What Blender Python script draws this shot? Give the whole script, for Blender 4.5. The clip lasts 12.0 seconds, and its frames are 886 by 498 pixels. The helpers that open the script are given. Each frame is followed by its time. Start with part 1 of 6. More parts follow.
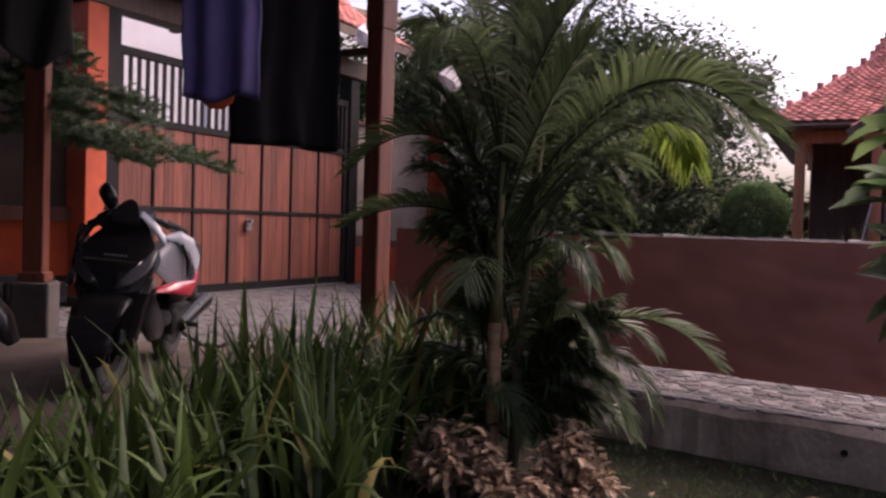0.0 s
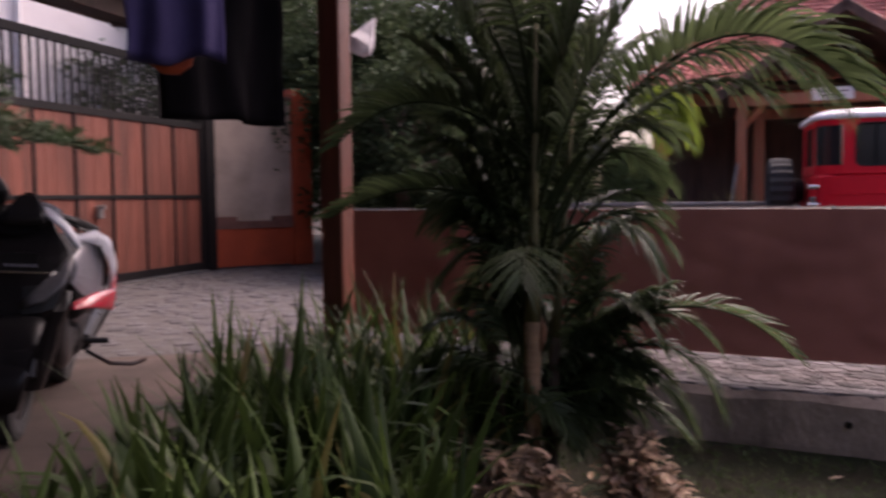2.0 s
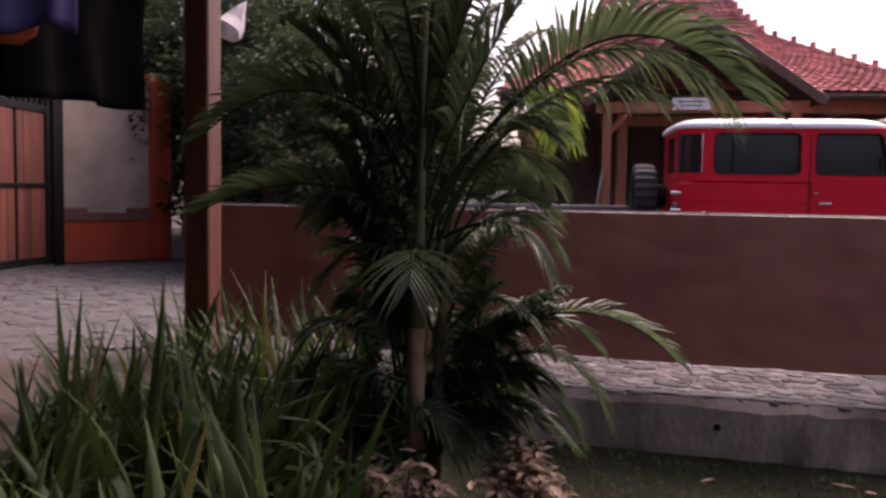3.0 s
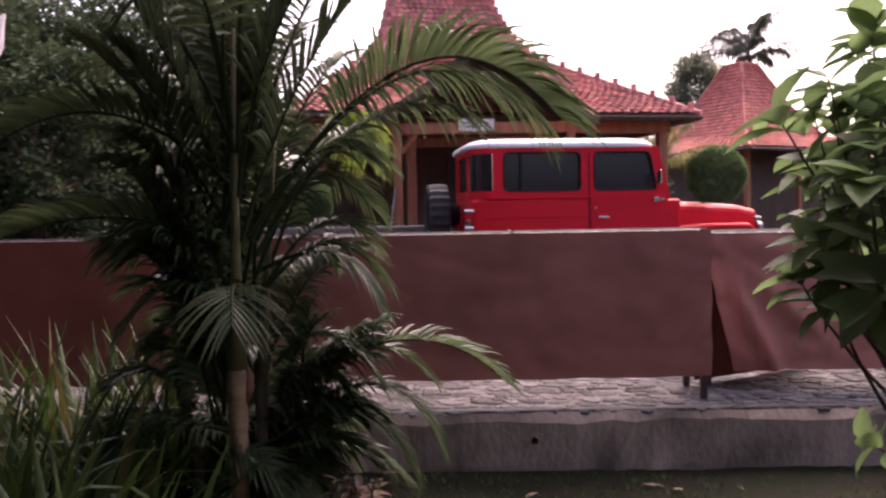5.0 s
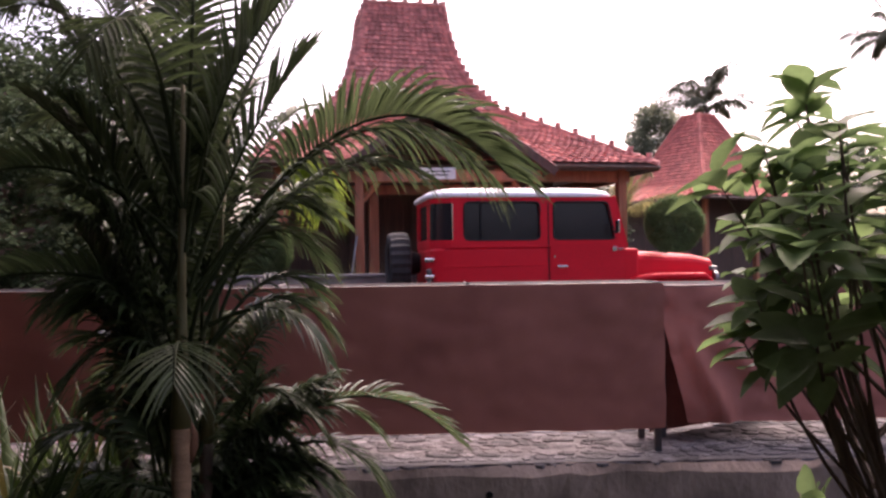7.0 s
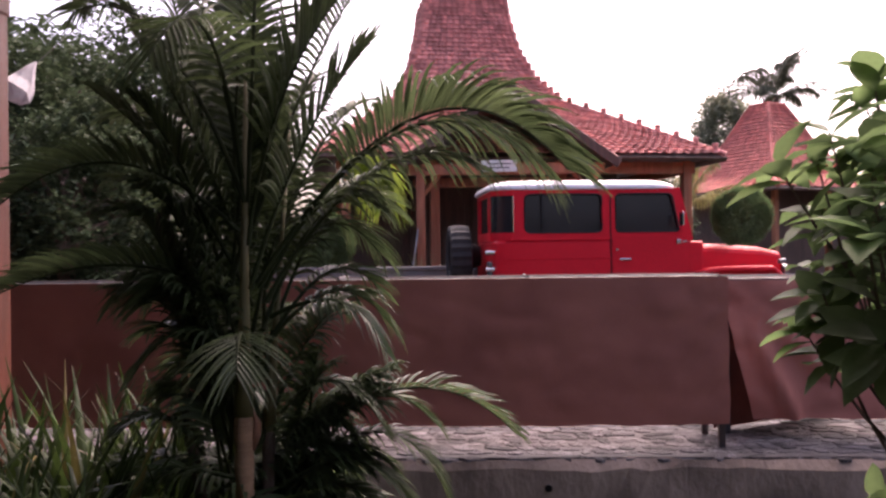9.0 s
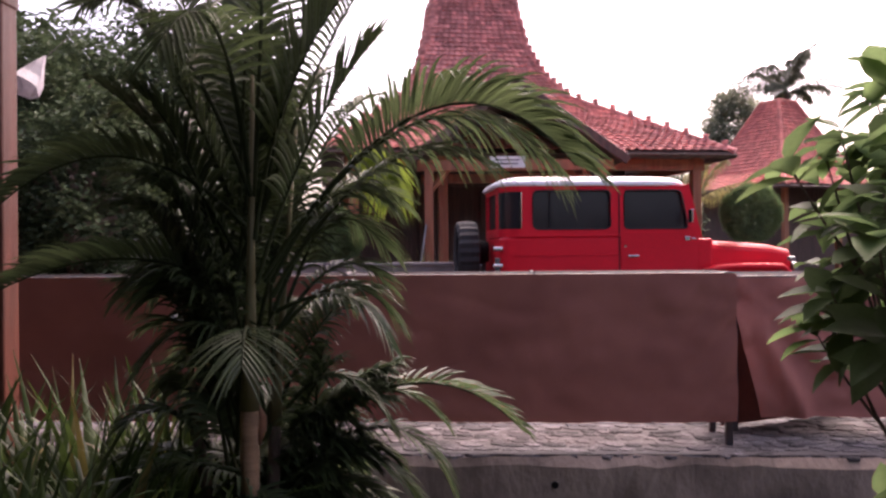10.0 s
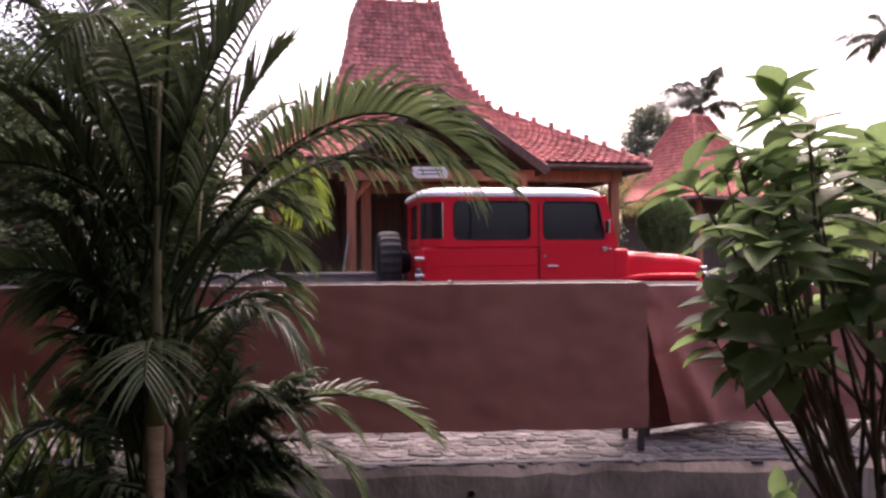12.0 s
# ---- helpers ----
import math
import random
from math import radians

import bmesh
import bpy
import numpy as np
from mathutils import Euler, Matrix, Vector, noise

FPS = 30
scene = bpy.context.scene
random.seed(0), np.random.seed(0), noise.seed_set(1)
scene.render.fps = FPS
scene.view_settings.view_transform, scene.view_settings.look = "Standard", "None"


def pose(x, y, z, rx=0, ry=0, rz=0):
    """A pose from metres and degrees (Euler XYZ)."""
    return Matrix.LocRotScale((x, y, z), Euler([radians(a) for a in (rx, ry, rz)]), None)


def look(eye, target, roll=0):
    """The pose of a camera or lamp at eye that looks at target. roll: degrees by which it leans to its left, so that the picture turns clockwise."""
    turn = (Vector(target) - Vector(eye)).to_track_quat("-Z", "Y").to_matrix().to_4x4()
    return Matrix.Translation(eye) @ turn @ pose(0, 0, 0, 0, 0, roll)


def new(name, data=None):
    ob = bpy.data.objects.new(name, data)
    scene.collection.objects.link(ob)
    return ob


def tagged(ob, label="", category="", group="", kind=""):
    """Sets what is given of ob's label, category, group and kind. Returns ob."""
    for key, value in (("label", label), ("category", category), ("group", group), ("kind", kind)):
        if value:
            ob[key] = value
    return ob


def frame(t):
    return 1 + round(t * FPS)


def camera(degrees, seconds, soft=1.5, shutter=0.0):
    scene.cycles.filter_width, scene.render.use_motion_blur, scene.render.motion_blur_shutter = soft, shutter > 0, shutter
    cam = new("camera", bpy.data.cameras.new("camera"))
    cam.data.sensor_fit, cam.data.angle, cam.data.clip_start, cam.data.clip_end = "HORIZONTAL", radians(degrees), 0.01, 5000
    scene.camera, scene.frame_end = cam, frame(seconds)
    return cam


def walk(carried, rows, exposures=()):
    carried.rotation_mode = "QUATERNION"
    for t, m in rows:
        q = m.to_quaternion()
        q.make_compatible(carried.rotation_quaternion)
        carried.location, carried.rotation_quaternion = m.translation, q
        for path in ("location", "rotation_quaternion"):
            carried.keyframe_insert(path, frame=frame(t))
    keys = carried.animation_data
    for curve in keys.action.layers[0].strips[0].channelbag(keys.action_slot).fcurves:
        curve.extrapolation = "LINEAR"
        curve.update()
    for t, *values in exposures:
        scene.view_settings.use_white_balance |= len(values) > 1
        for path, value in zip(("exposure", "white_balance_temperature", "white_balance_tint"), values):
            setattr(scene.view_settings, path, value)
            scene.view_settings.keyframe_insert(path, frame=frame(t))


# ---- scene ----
cam = camera(56.3, 12.0, soft=2.6, shutter=0.4)
METRES, EYE, TILT, LEAN, TURN = 1.7, 1.0, 0.0, 0.0, 0.0
ROWS = [
    (0.0, 0.0, 0.0, 0.0, 0.05, -1.65, -1.73),
    (0.5, -0.1642, 0.0872, 0.0083, -0.98, -2.79, -2.16),
    (1.0, -0.3007, 0.2387, -0.0062, 0.4, -3.4, -1.38),
    (1.5, -0.3903, 0.3339, 0.0217, -1.07, -3.44, -0.5),
    (2.0, -0.4645, 0.4154, 0.0317, -12.42, -3.58, 0.6),
    (2.5, -0.49, 0.4756, 0.0329, -19.38, -4.72, -0.71),
    (3.0, -0.4705, 0.5424, 0.0323, -21.67, -3.72, -0.94),
    (3.5, -0.4837, 0.6198, 0.0314, -28.36, -2.81, 0.09),
    (5.5, -0.5019, 0.6514, 0.0483, -37.66, -2.0, 1.01),
    (6.0, -0.4954, 0.6422, 0.0553, -39.37, -1.19, 0.94),
    (6.5, -0.4851, 0.6339, 0.0649, -39.49, 0.27, 0.98),
    (8.5, -0.4703, 0.6181, 0.0655, -35.73, 0.85, 0.49),
    (9.0, -0.4724, 0.618, 0.065, -34.56, 0.37, 0.78),
    (9.5, -0.4702, 0.6203, 0.0644, -33.95, 0.12, 0.73),
    (10.0, -0.4668, 0.6193, 0.0633, -33.98, 0.11, 0.49),
    (10.5, -0.4628, 0.6132, 0.0627, -34.81, 0.15, 0.29),
    (11.0, -0.4572, 0.608, 0.0634, -36.21, 0.2, 0.26),
    (11.5, -0.4509, 0.6044, 0.0641, -37.58, 0.5, 0.45),
    (12.0, -0.4448, 0.603, 0.0634, -39.12, 0.76, 0.45),
]
walk(cam, [(t, pose(0, 0, EYE, TILT, LEAN, TURN) @ pose(METRES * x, METRES * y, METRES * z, 90 + pitch, roll, yaw)) for t, x, y, z, yaw, pitch, roll in ROWS],
     [(0.0, 1.20, 6500, 30), (2.0, 1.14, 6500, 30), (5.5, 1.60, 6580, 31), (9.0, 1.61, 6580, 31), (12.0, 1.77, 6580, 31)])

# ---- world and light ----
world = bpy.data.worlds.new("sky")
scene.world = world
world.use_nodes = True
wn = world.node_tree.nodes
sky = wn.new("ShaderNodeTexSky")
sky.sky_type, sky.sun_disc = "NISHITA", False
sky.sun_elevation, sky.sun_rotation = radians(50), radians(62)
sky.air_density, sky.dust_density, sky.ozone_density = 0.7, 8.0, 0.6
wn["Background"].inputs["Strength"].default_value = 0.165
world.node_tree.links.new(sky.outputs["Color"], wn["Background"].inputs["Color"])
sun = new("sun", bpy.data.lights.new("sun", "SUN"))
sun.data.energy, sun.data.angle, sun.data.color = 0.28, radians(45), (1.0, 0.93, 0.9)
sun.matrix_basis = look((44, 23, 62), (0, 0, 0))

# ---- materials ----
MATS = {}


def mat(name, col, col2=None, rough=0.7, scale=6.0, metal=0.0, bump=0.2, fine=60.0, stretch=(1, 1, 1), rnd=0.0, spec=0.5, trans=0.0, coat=0.0, leaf=0.0):
    """Two-scale procedural surface: broad stains between two colours, fine grain and relief."""
    if name in MATS:
        return MATS[name]
    m = bpy.data.materials.new(name)
    m.use_nodes = True
    nt = m.node_tree
    N, L = nt.nodes, nt.links
    b = N["Principled BSDF"]
    col2 = col2 or tuple(c * 0.72 for c in col)
    tc = N.new("ShaderNodeTexCoord")
    mp = N.new("ShaderNodeMapping")
    mp.inputs["Scale"].default_value = stretch
    L.new(tc.outputs["Object"], mp.inputs["Vector"])
    info = N.new("ShaderNodeObjectInfo")
    add = N.new("ShaderNodeVectorMath")
    L.new(mp.outputs["Vector"], add.inputs[0])
    sc = N.new("ShaderNodeMath")
    sc.operation, sc.inputs[1].default_value = "MULTIPLY", 37.0
    L.new(info.outputs["Random"], sc.inputs[0])
    L.new(sc.outputs[0], add.inputs[1])
    n1 = N.new("ShaderNodeTexNoise")
    n1.inputs["Scale"].default_value, n1.inputs["Detail"].default_value = scale, 6
    n2 = N.new("ShaderNodeTexNoise")
    n2.inputs["Scale"].default_value, n2.inputs["Detail"].default_value = fine, 3
    for n in (n1, n2):
        L.new(add.outputs[0], n.inputs["Vector"])
    mix = N.new("ShaderNodeMix")
    mix.data_type = "RGBA"
    mix.inputs["A"].default_value, mix.inputs["B"].default_value = (*col, 1), (*col2, 1)
    ramp = N.new("ShaderNodeMapRange")
    ramp.inputs["From Min"].default_value, ramp.inputs["From Max"].default_value = 0.35, 0.68
    L.new(n1.outputs["Fac"], ramp.inputs["Value"])
    L.new(ramp.outputs["Result"], mix.inputs["Factor"])
    hsv = N.new("ShaderNodeHueSaturation")
    L.new(mix.outputs["Result"], hsv.inputs["Color"])
    val = N.new("ShaderNodeMapRange")
    val.inputs["To Min"].default_value, val.inputs["To Max"].default_value = 0.82, 1.18
    L.new(n2.outputs["Fac"], val.inputs["Value"])
    if rnd:
        geo = N.new("ShaderNodeNewGeometry")
        pair = N.new("ShaderNodeMath")
        pair.operation = "ADD"
        L.new(info.outputs["Random"], pair.inputs[0])
        L.new(geo.outputs["Random Per Island"], pair.inputs[1])
        frac = N.new("ShaderNodeMath")
        frac.operation = "FRACT"
        L.new(pair.outputs[0], frac.inputs[0])
        r = N.new("ShaderNodeMapRange")
        r.inputs["To Min"].default_value, r.inputs["To Max"].default_value = 1 - rnd, 1 + rnd
        L.new(frac.outputs[0], r.inputs["Value"])
        mul = N.new("ShaderNodeMath")
        mul.operation = "MULTIPLY"
        L.new(val.outputs["Result"], mul.inputs[0])
        L.new(r.outputs["Result"], mul.inputs[1])
        L.new(mul.outputs[0], hsv.inputs["Value"])
    else:
        L.new(val.outputs["Result"], hsv.inputs["Value"])
    L.new(hsv.outputs["Color"], b.inputs["Base Color"])
    rr = N.new("ShaderNodeMapRange")
    rr.inputs["To Min"].default_value, rr.inputs["To Max"].default_value = max(0.02, rough - 0.12), min(1, rough + 0.12)
    L.new(n1.outputs["Fac"], rr.inputs["Value"])
    L.new(rr.outputs["Result"], b.inputs["Roughness"])
    b.inputs["Metallic"].default_value = metal
    b.inputs["Specular IOR Level"].default_value = spec
    b.inputs["Transmission Weight"].default_value = trans
    b.inputs["Coat Weight"].default_value = coat
    if bump:
        bp = N.new("ShaderNodeBump")
        bp.inputs["Strength"].default_value, bp.inputs["Distance"].default_value = bump, 0.01
        L.new(n2.outputs["Fac"], bp.inputs["Height"])
        L.new(bp.outputs["Normal"], b.inputs["Normal"])
    if leaf:
        tr = N.new("ShaderNodeBsdfTranslucent")
        L.new(hsv.outputs["Color"], tr.inputs["Color"])
        ms = N.new("ShaderNodeMixShader")
        ms.inputs[0].default_value = leaf
        L.new(b.outputs[0], ms.inputs[1])
        L.new(tr.outputs[0], ms.inputs[2])
        L.new(ms.outputs[0], N["Material Output"].inputs["Surface"])
    MATS[name] = m
    return m


SOIL = mat("mossy_soil", (0.012, 0.015, 0.007), (0.022, 0.018, 0.012), 0.95, 3, bump=0.8, fine=45, spec=0.1)
CONCRETE = mat("driveway_concrete", (0.095, 0.07, 0.059), (0.056, 0.043, 0.037), 0.9, 2.2, bump=0.3, fine=80, spec=0.25)
MORTAR = mat("grey_mortar", (0.085, 0.076, 0.073), (0.055, 0.048, 0.046), 0.95, 6, bump=0.6)
WALLC = mat("weathered_render", (0.45, 0.335, 0.26), (0.16, 0.118, 0.09), 0.95, 2.6, bump=0.8, fine=30, stretch=(1, 1, 0.6), spec=0.1)
STONE = mat("pale_paving_stone", (0.135, 0.124, 0.128), (0.045, 0.039, 0.037), 0.9, 9, bump=0.5, rnd=0.6, spec=0.25)
COBBLE = mat("grey_cobble", (0.10, 0.092, 0.098), (0.055, 0.051, 0.054), 0.85, 9, bump=0.5, rnd=0.35)
CLOTHB = mat("brown_canvas", (0.39, 0.141, 0.101), (0.31, 0.108, 0.079), 0.7, 2.5, bump=0.35, fine=220, spec=0.35)
STEEL = mat("dark_steel", (0.05, 0.05, 0.055), (0.09, 0.06, 0.05), 0.55, 8, metal=0.6, bump=0.1)
GALV = mat("grey_metal", (0.30, 0.29, 0.29), (0.2, 0.18, 0.17), 0.5, 8, metal=0.7, bump=0.1)
WOODO = mat("orange_varnished_wood", (0.18, 0.046, 0.024), (0.10, 0.027, 0.014), 0.5, 3, bump=0.25, fine=40, stretch=(6, 6, 0.6))
WOODP = mat("gate_wood", (0.19, 0.056, 0.034), (0.115, 0.033, 0.02), 0.65, 3, bump=0.35, fine=40, stretch=(7, 7, 0.5), rnd=0.3)
WOODL = mat("light_orange_wood", (0.40, 0.145, 0.066), (0.27, 0.095, 0.045), 0.55, 3, bump=0.25, fine=40, stretch=(6, 6, 0.6))
WOODD = mat("dark_brown_wood", (0.09, 0.045, 0.03), (0.05, 0.028, 0.02), 0.6, 3, bump=0.3, fine=40, stretch=(6, 6, 0.6))
BLACKM = mat("black_painted_metal", (0.007, 0.006, 0.007), (0.012, 0.010, 0.010), 0.6, 6, bump=0.1, spec=0.2)
ORANGE = mat("orange_paint", (0.47, 0.070, 0.018), (0.33, 0.048, 0.014), 0.7, 2.5, bump=0.15)
PLASTER = mat("grey_beige_plaster", (0.52, 0.39, 0.30), (0.34, 0.25, 0.19), 0.9, 1.8, bump=0.3)
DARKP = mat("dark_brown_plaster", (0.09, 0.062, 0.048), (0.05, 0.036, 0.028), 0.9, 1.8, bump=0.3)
PALE = mat("pale_pink_plaster", (0.84, 0.78, 0.77), (0.76, 0.69, 0.68), 0.9, 1.2, bump=0.2)
BAND = mat("brown_band", (0.20, 0.085, 0.06), (0.13, 0.055, 0.04), 0.8, 4)
TILE = mat("red_roof_tile", (0.60, 0.245, 0.205), (0.44, 0.17, 0.145), 0.85, 5, bump=0.4, rnd=0.35)
TILE2 = mat("bright_red_roof_tile", (0.55, 0.17, 0.13), (0.42, 0.12, 0.095), 0.8, 4, bump=0.4, rnd=0.25)
RED = mat("red_car_paint", (0.66, 0.014, 0.026), (0.60, 0.012, 0.022), 0.5, 2, bump=0.0, spec=0.18)
WHITE = mat("white_paint", (0.8, 0.78, 0.78), (0.74, 0.71, 0.71), 0.4, 3, bump=0.02)
CHROME = mat("chrome", (0.75, 0.75, 0.76), (0.65, 0.65, 0.66), 0.15, 5, metal=1.0, bump=0.0)
RUBBER = mat("black_rubber", (0.018, 0.018, 0.019), (0.03, 0.028, 0.027), 0.8, 12, bump=0.2)
GLASSD = mat("tinted_glass", (0.02, 0.02, 0.022), (0.024, 0.022, 0.022), 0.14, 2, bump=0.0, spec=0.6)
BLACKP = mat("black_plastic", (0.010, 0.009, 0.010), (0.013, 0.012, 0.012), 0.32, 7, bump=0.03, spec=0.25)
SILVER = mat("white_fairing", (0.62, 0.62, 0.66), (0.55, 0.55, 0.6), 0.28, 4, bump=0.0, coat=0.5)
REDP = mat("red_fairing", (0.52, 0.03, 0.05), (0.45, 0.025, 0.04), 0.3, 4, bump=0.0, coat=0.5)
GREYP = mat("pale_grey_fairing", (0.26, 0.25, 0.27), (0.2, 0.19, 0.21), 0.3, 4, bump=0.0, coat=0.3)
# next cloth colour stands for the shade between the two canvas covers
GAPSHADE = mat("gap_shade_cloth", (0.13, 0.048, 0.04), (0.09, 0.035, 0.03), 0.95, 5, bump=0.3, spec=0.1)
LENS = mat("lamp_lens", (0.14, 0.13, 0.13), (0.09, 0.085, 0.085), 0.1, 4, bump=0.0, spec=0.8)
LEAFP = mat("palm_leaf", (0.056, 0.082, 0.034), (0.078, 0.104, 0.044), 0.42, 5, bump=0.1, rnd=0.4, leaf=0.4, spec=0.3)
# brighter yellow-green leaf: the light on one frond's tip put into colour
LEAFY = mat("lit_yellow_palm_leaf", (0.19, 0.25, 0.04), (0.13, 0.19, 0.03), 0.45, 5, bump=0.1, rnd=0.3, leaf=0.45)
RACHIS = mat("palm_stalk", (0.026, 0.036, 0.010), (0.018, 0.026, 0.008), 0.7, 8, bump=0.1, spec=0.2)
SHEATH = mat("palm_leaf_sheath", (0.13, 0.115, 0.05), (0.085, 0.08, 0.032), 0.6, 8, bump=0.15, stretch=(1, 1, 0.3), spec=0.3)
TRUNK = mat("palm_trunk", (0.42, 0.255, 0.145), (0.25, 0.15, 0.085), 0.85, 7, bump=0.5, stretch=(1, 1, 5))
GRASS = mat("strap_leaf", (0.038, 0.066, 0.017), (0.060, 0.094, 0.023), 0.5, 3, bump=0.1, rnd=0.5, leaf=0.3, spec=0.3)
DRYL = mat("yellowing_strap_leaf", (0.24, 0.19, 0.06), (0.16, 0.14, 0.04), 0.55, 3, bump=0.1, rnd=0.4, leaf=0.3)
DRYB = mat("dry_leaf_base", (0.24, 0.11, 0.06), (0.15, 0.07, 0.04), 0.85, 12, bump=0.5)
GREYW = mat("pale_grey_render", (0.30, 0.27, 0.26), (0.2, 0.18, 0.17), 0.9, 3, bump=0.3)
CROTON = mat("croton_leaf", (0.46, 0.30, 0.22), (0.26, 0.19, 0.10), 0.55, 22, bump=0.2, rnd=0.45, leaf=0.25)
LEAFB = mat("broad_leaf", (0.108, 0.165, 0.062), (0.142, 0.20, 0.078), 0.5, 4, bump=0.15, rnd=0.4, leaf=0.55, spec=0.16)
LEAFT = mat("tree_leaf", (0.05, 0.075, 0.04), (0.075, 0.10, 0.05), 0.7, 3, bump=0.0, rnd=0.5, leaf=0.25, spec=0.1)
LEAFC = mat("conifer_leaf", (0.035, 0.072, 0.03), (0.055, 0.095, 0.038), 0.6, 3, bump=0.0, rnd=0.4, leaf=0.2)
TOPI = mat("clipped_leaf", (0.13, 0.20, 0.085), (0.17, 0.24, 0.10), 0.6, 3, bump=0.0, rnd=0.35, leaf=0.25)
BARK = mat("bark", (0.13, 0.09, 0.065), (0.08, 0.055, 0.04), 0.9, 6, bump=0.6, stretch=(3, 3, 1))
PURPLE = mat("violet_cotton", (0.055, 0.04, 0.13), (0.04, 0.03, 0.10), 0.9, 4, bump=0.3, fine=160)
BLACKC = mat("black_cotton", (0.008, 0.007, 0.008), (0.012, 0.010, 0.011), 0.95, 4, bump=0.3, fine=160, spec=0.05)
OLIVE = mat("dark_olive_cotton", (0.016, 0.014, 0.012), (0.011, 0.010, 0.008), 0.95, 4, bump=0.3, fine=160)
BAGM = mat("white_plastic_bag", (0.66, 0.63, 0.66), (0.48, 0.44, 0.48), 0.4, 9, bump=0.4, leaf=0.3)
SIGNW = mat("white_sign", (0.75, 0.74, 0.72), (0.68, 0.66, 0.64), 0.6, 5, bump=0.05)
PLINTH = mat("grey_plinth", (0.08, 0.067, 0.062), (0.048, 0.041, 0.038), 0.9, 5, bump=0.4)
# far foliage: aerial haze is put into these greyer, paler leaf colours
HAZY = mat("haze_greyed_palm_leaf", (0.12, 0.122, 0.08), (0.09, 0.094, 0.058), 0.8, 4, bump=0.0, rnd=0.3, leaf=0.05, spec=0.1)
HAZT = mat("haze_paled_tree_leaf", (0.36, 0.37, 0.27), (0.28, 0.30, 0.2), 0.8, 4, bump=0.0, rnd=0.3, leaf=0.5, spec=0.1)
YELLOWF = mat("pale_palm_leaf", (0.35, 0.30, 0.12), (0.26, 0.25, 0.10), 0.6, 4, bump=0.1, rnd=0.3, leaf=0.3)


# ---- building helpers ----
def part(name, bm, material, parent=None, label="", smooth=False):
    me = bpy.data.meshes.new(name)
    bm.to_mesh(me)
    bm.free()
    me.materials.append(material)
    if smooth:
        me.polygons.foreach_set("use_smooth", [True] * len(me.polygons))
    ob = new(name, me)
    if parent is not None:
        ob.parent = parent
    if label:
        ob["label"] = label
    return ob


def raw(name, verts, faces, material, parent=None, label="", smooth=False):
    me = bpy.data.meshes.new(name)
    me.from_pydata([tuple(v) for v in verts], [], faces)
    me.materials.append(material)
    if smooth:
        me.polygons.foreach_set("use_smooth", [True] * len(me.polygons))
    ob = new(name, me)
    if parent is not None:
        ob.parent = parent
    if label:
        ob["label"] = label
    return ob


def thing(name, m, label, category, group="", kind=""):
    ob = new(name)
    ob.empty_display_size = 0.1
    ob.matrix_basis = m
    return tagged(ob, label, category, group, kind)


def box(bm, cx, cy, cz, sx, sy, sz, bev=0.0, m=None):
    t = Matrix.Translation((cx, cy, cz)) @ Matrix.Diagonal((sx, sy, sz, 1))
    r = bmesh.ops.create_cube(bm, size=1, matrix=(m @ t) if m else t)
    if bev:
        es = list({e for v in r["verts"] for e in v.link_edges})
        bmesh.ops.bevel(bm, geom=es, offset=bev, segments=2, affect="EDGES", profile=0.5)
    return bm


def B(*a, **k):
    return box(bmesh.new(), *a, **k)


def rod(bm, a, b, r, r2=None, n=8):
    a, b = Vector(a), Vector(b)
    d = b - a
    m = Matrix.Translation((a + b) / 2) @ d.to_track_quat("Z", "Y").to_matrix().to_4x4()
    bmesh.ops.create_cone(bm, cap_ends=True, segments=n, radius1=r, radius2=r if r2 is None else r2, depth=d.length, matrix=m)
    return bm


def tube(bm, pts, rads, n=8):
    """A bent, tapering round stem through the points."""
    rings = []
    for i, p in enumerate(pts):
        p = Vector(p)
        d = Vector(pts[min(i + 1, len(pts) - 1)]) - Vector(pts[max(i - 1, 0)])
        q = d.to_track_quat("Z", "Y")
        r = rads[i] if isinstance(rads, (list, tuple)) else rads
        rings.append([bm.verts.new(p + q @ Vector((r * math.cos(k * math.tau / n), r * math.sin(k * math.tau / n), 0))) for k in range(n)])
    for a, b in zip(rings, rings[1:]):
        for k in range(n):
            bm.faces.new((a[k], a[(k + 1) % n], b[(k + 1) % n], b[k]))
    bm.faces.new(rings[0][::-1])
    bm.faces.new(rings[-1])
    return bm


def loft(bm, secs, n=16, p=2.6):
    """Skin of rounded sections (centre, half-width vector, half-height vector)."""
    rings = []
    for c, a, b in secs:
        c, a, b = Vector(c), Vector(a), Vector(b)
        ring = []
        for k in range(n):
            t = k * math.tau / n
            cs, sn = math.cos(t), math.sin(t)
            ring.append(bm.verts.new(c + a * math.copysign(abs(cs) ** (2 / p), cs) + b * math.copysign(abs(sn) ** (2 / p), sn)))
        rings.append(ring)
    for r, s in zip(rings, rings[1:]):
        for k in range(n):
            bm.faces.new((r[k], r[(k + 1) % n], s[(k + 1) % n], s[k]))
    bm.faces.new(rings[0][::-1])
    bm.faces.new(rings[-1])
    bmesh.ops.recalc_face_normals(bm, faces=bm.faces)
    return bm


def slab(bm, poly, h0, h1):
    """A vertical prism over a plan polygon."""
    lo = [bm.verts.new((x, y, h0)) for x, y in poly]
    hi = [bm.verts.new((x, y, h1)) for x, y in poly]
    n = len(poly)
    for k in range(n):
        bm.faces.new((lo[k], lo[(k + 1) % n], hi[(k + 1) % n], hi[k]))
    bm.faces.new(lo[::-1])
    bm.faces.new(hi)
    bmesh.ops.recalc_face_normals(bm, faces=bm.faces)
    return bm


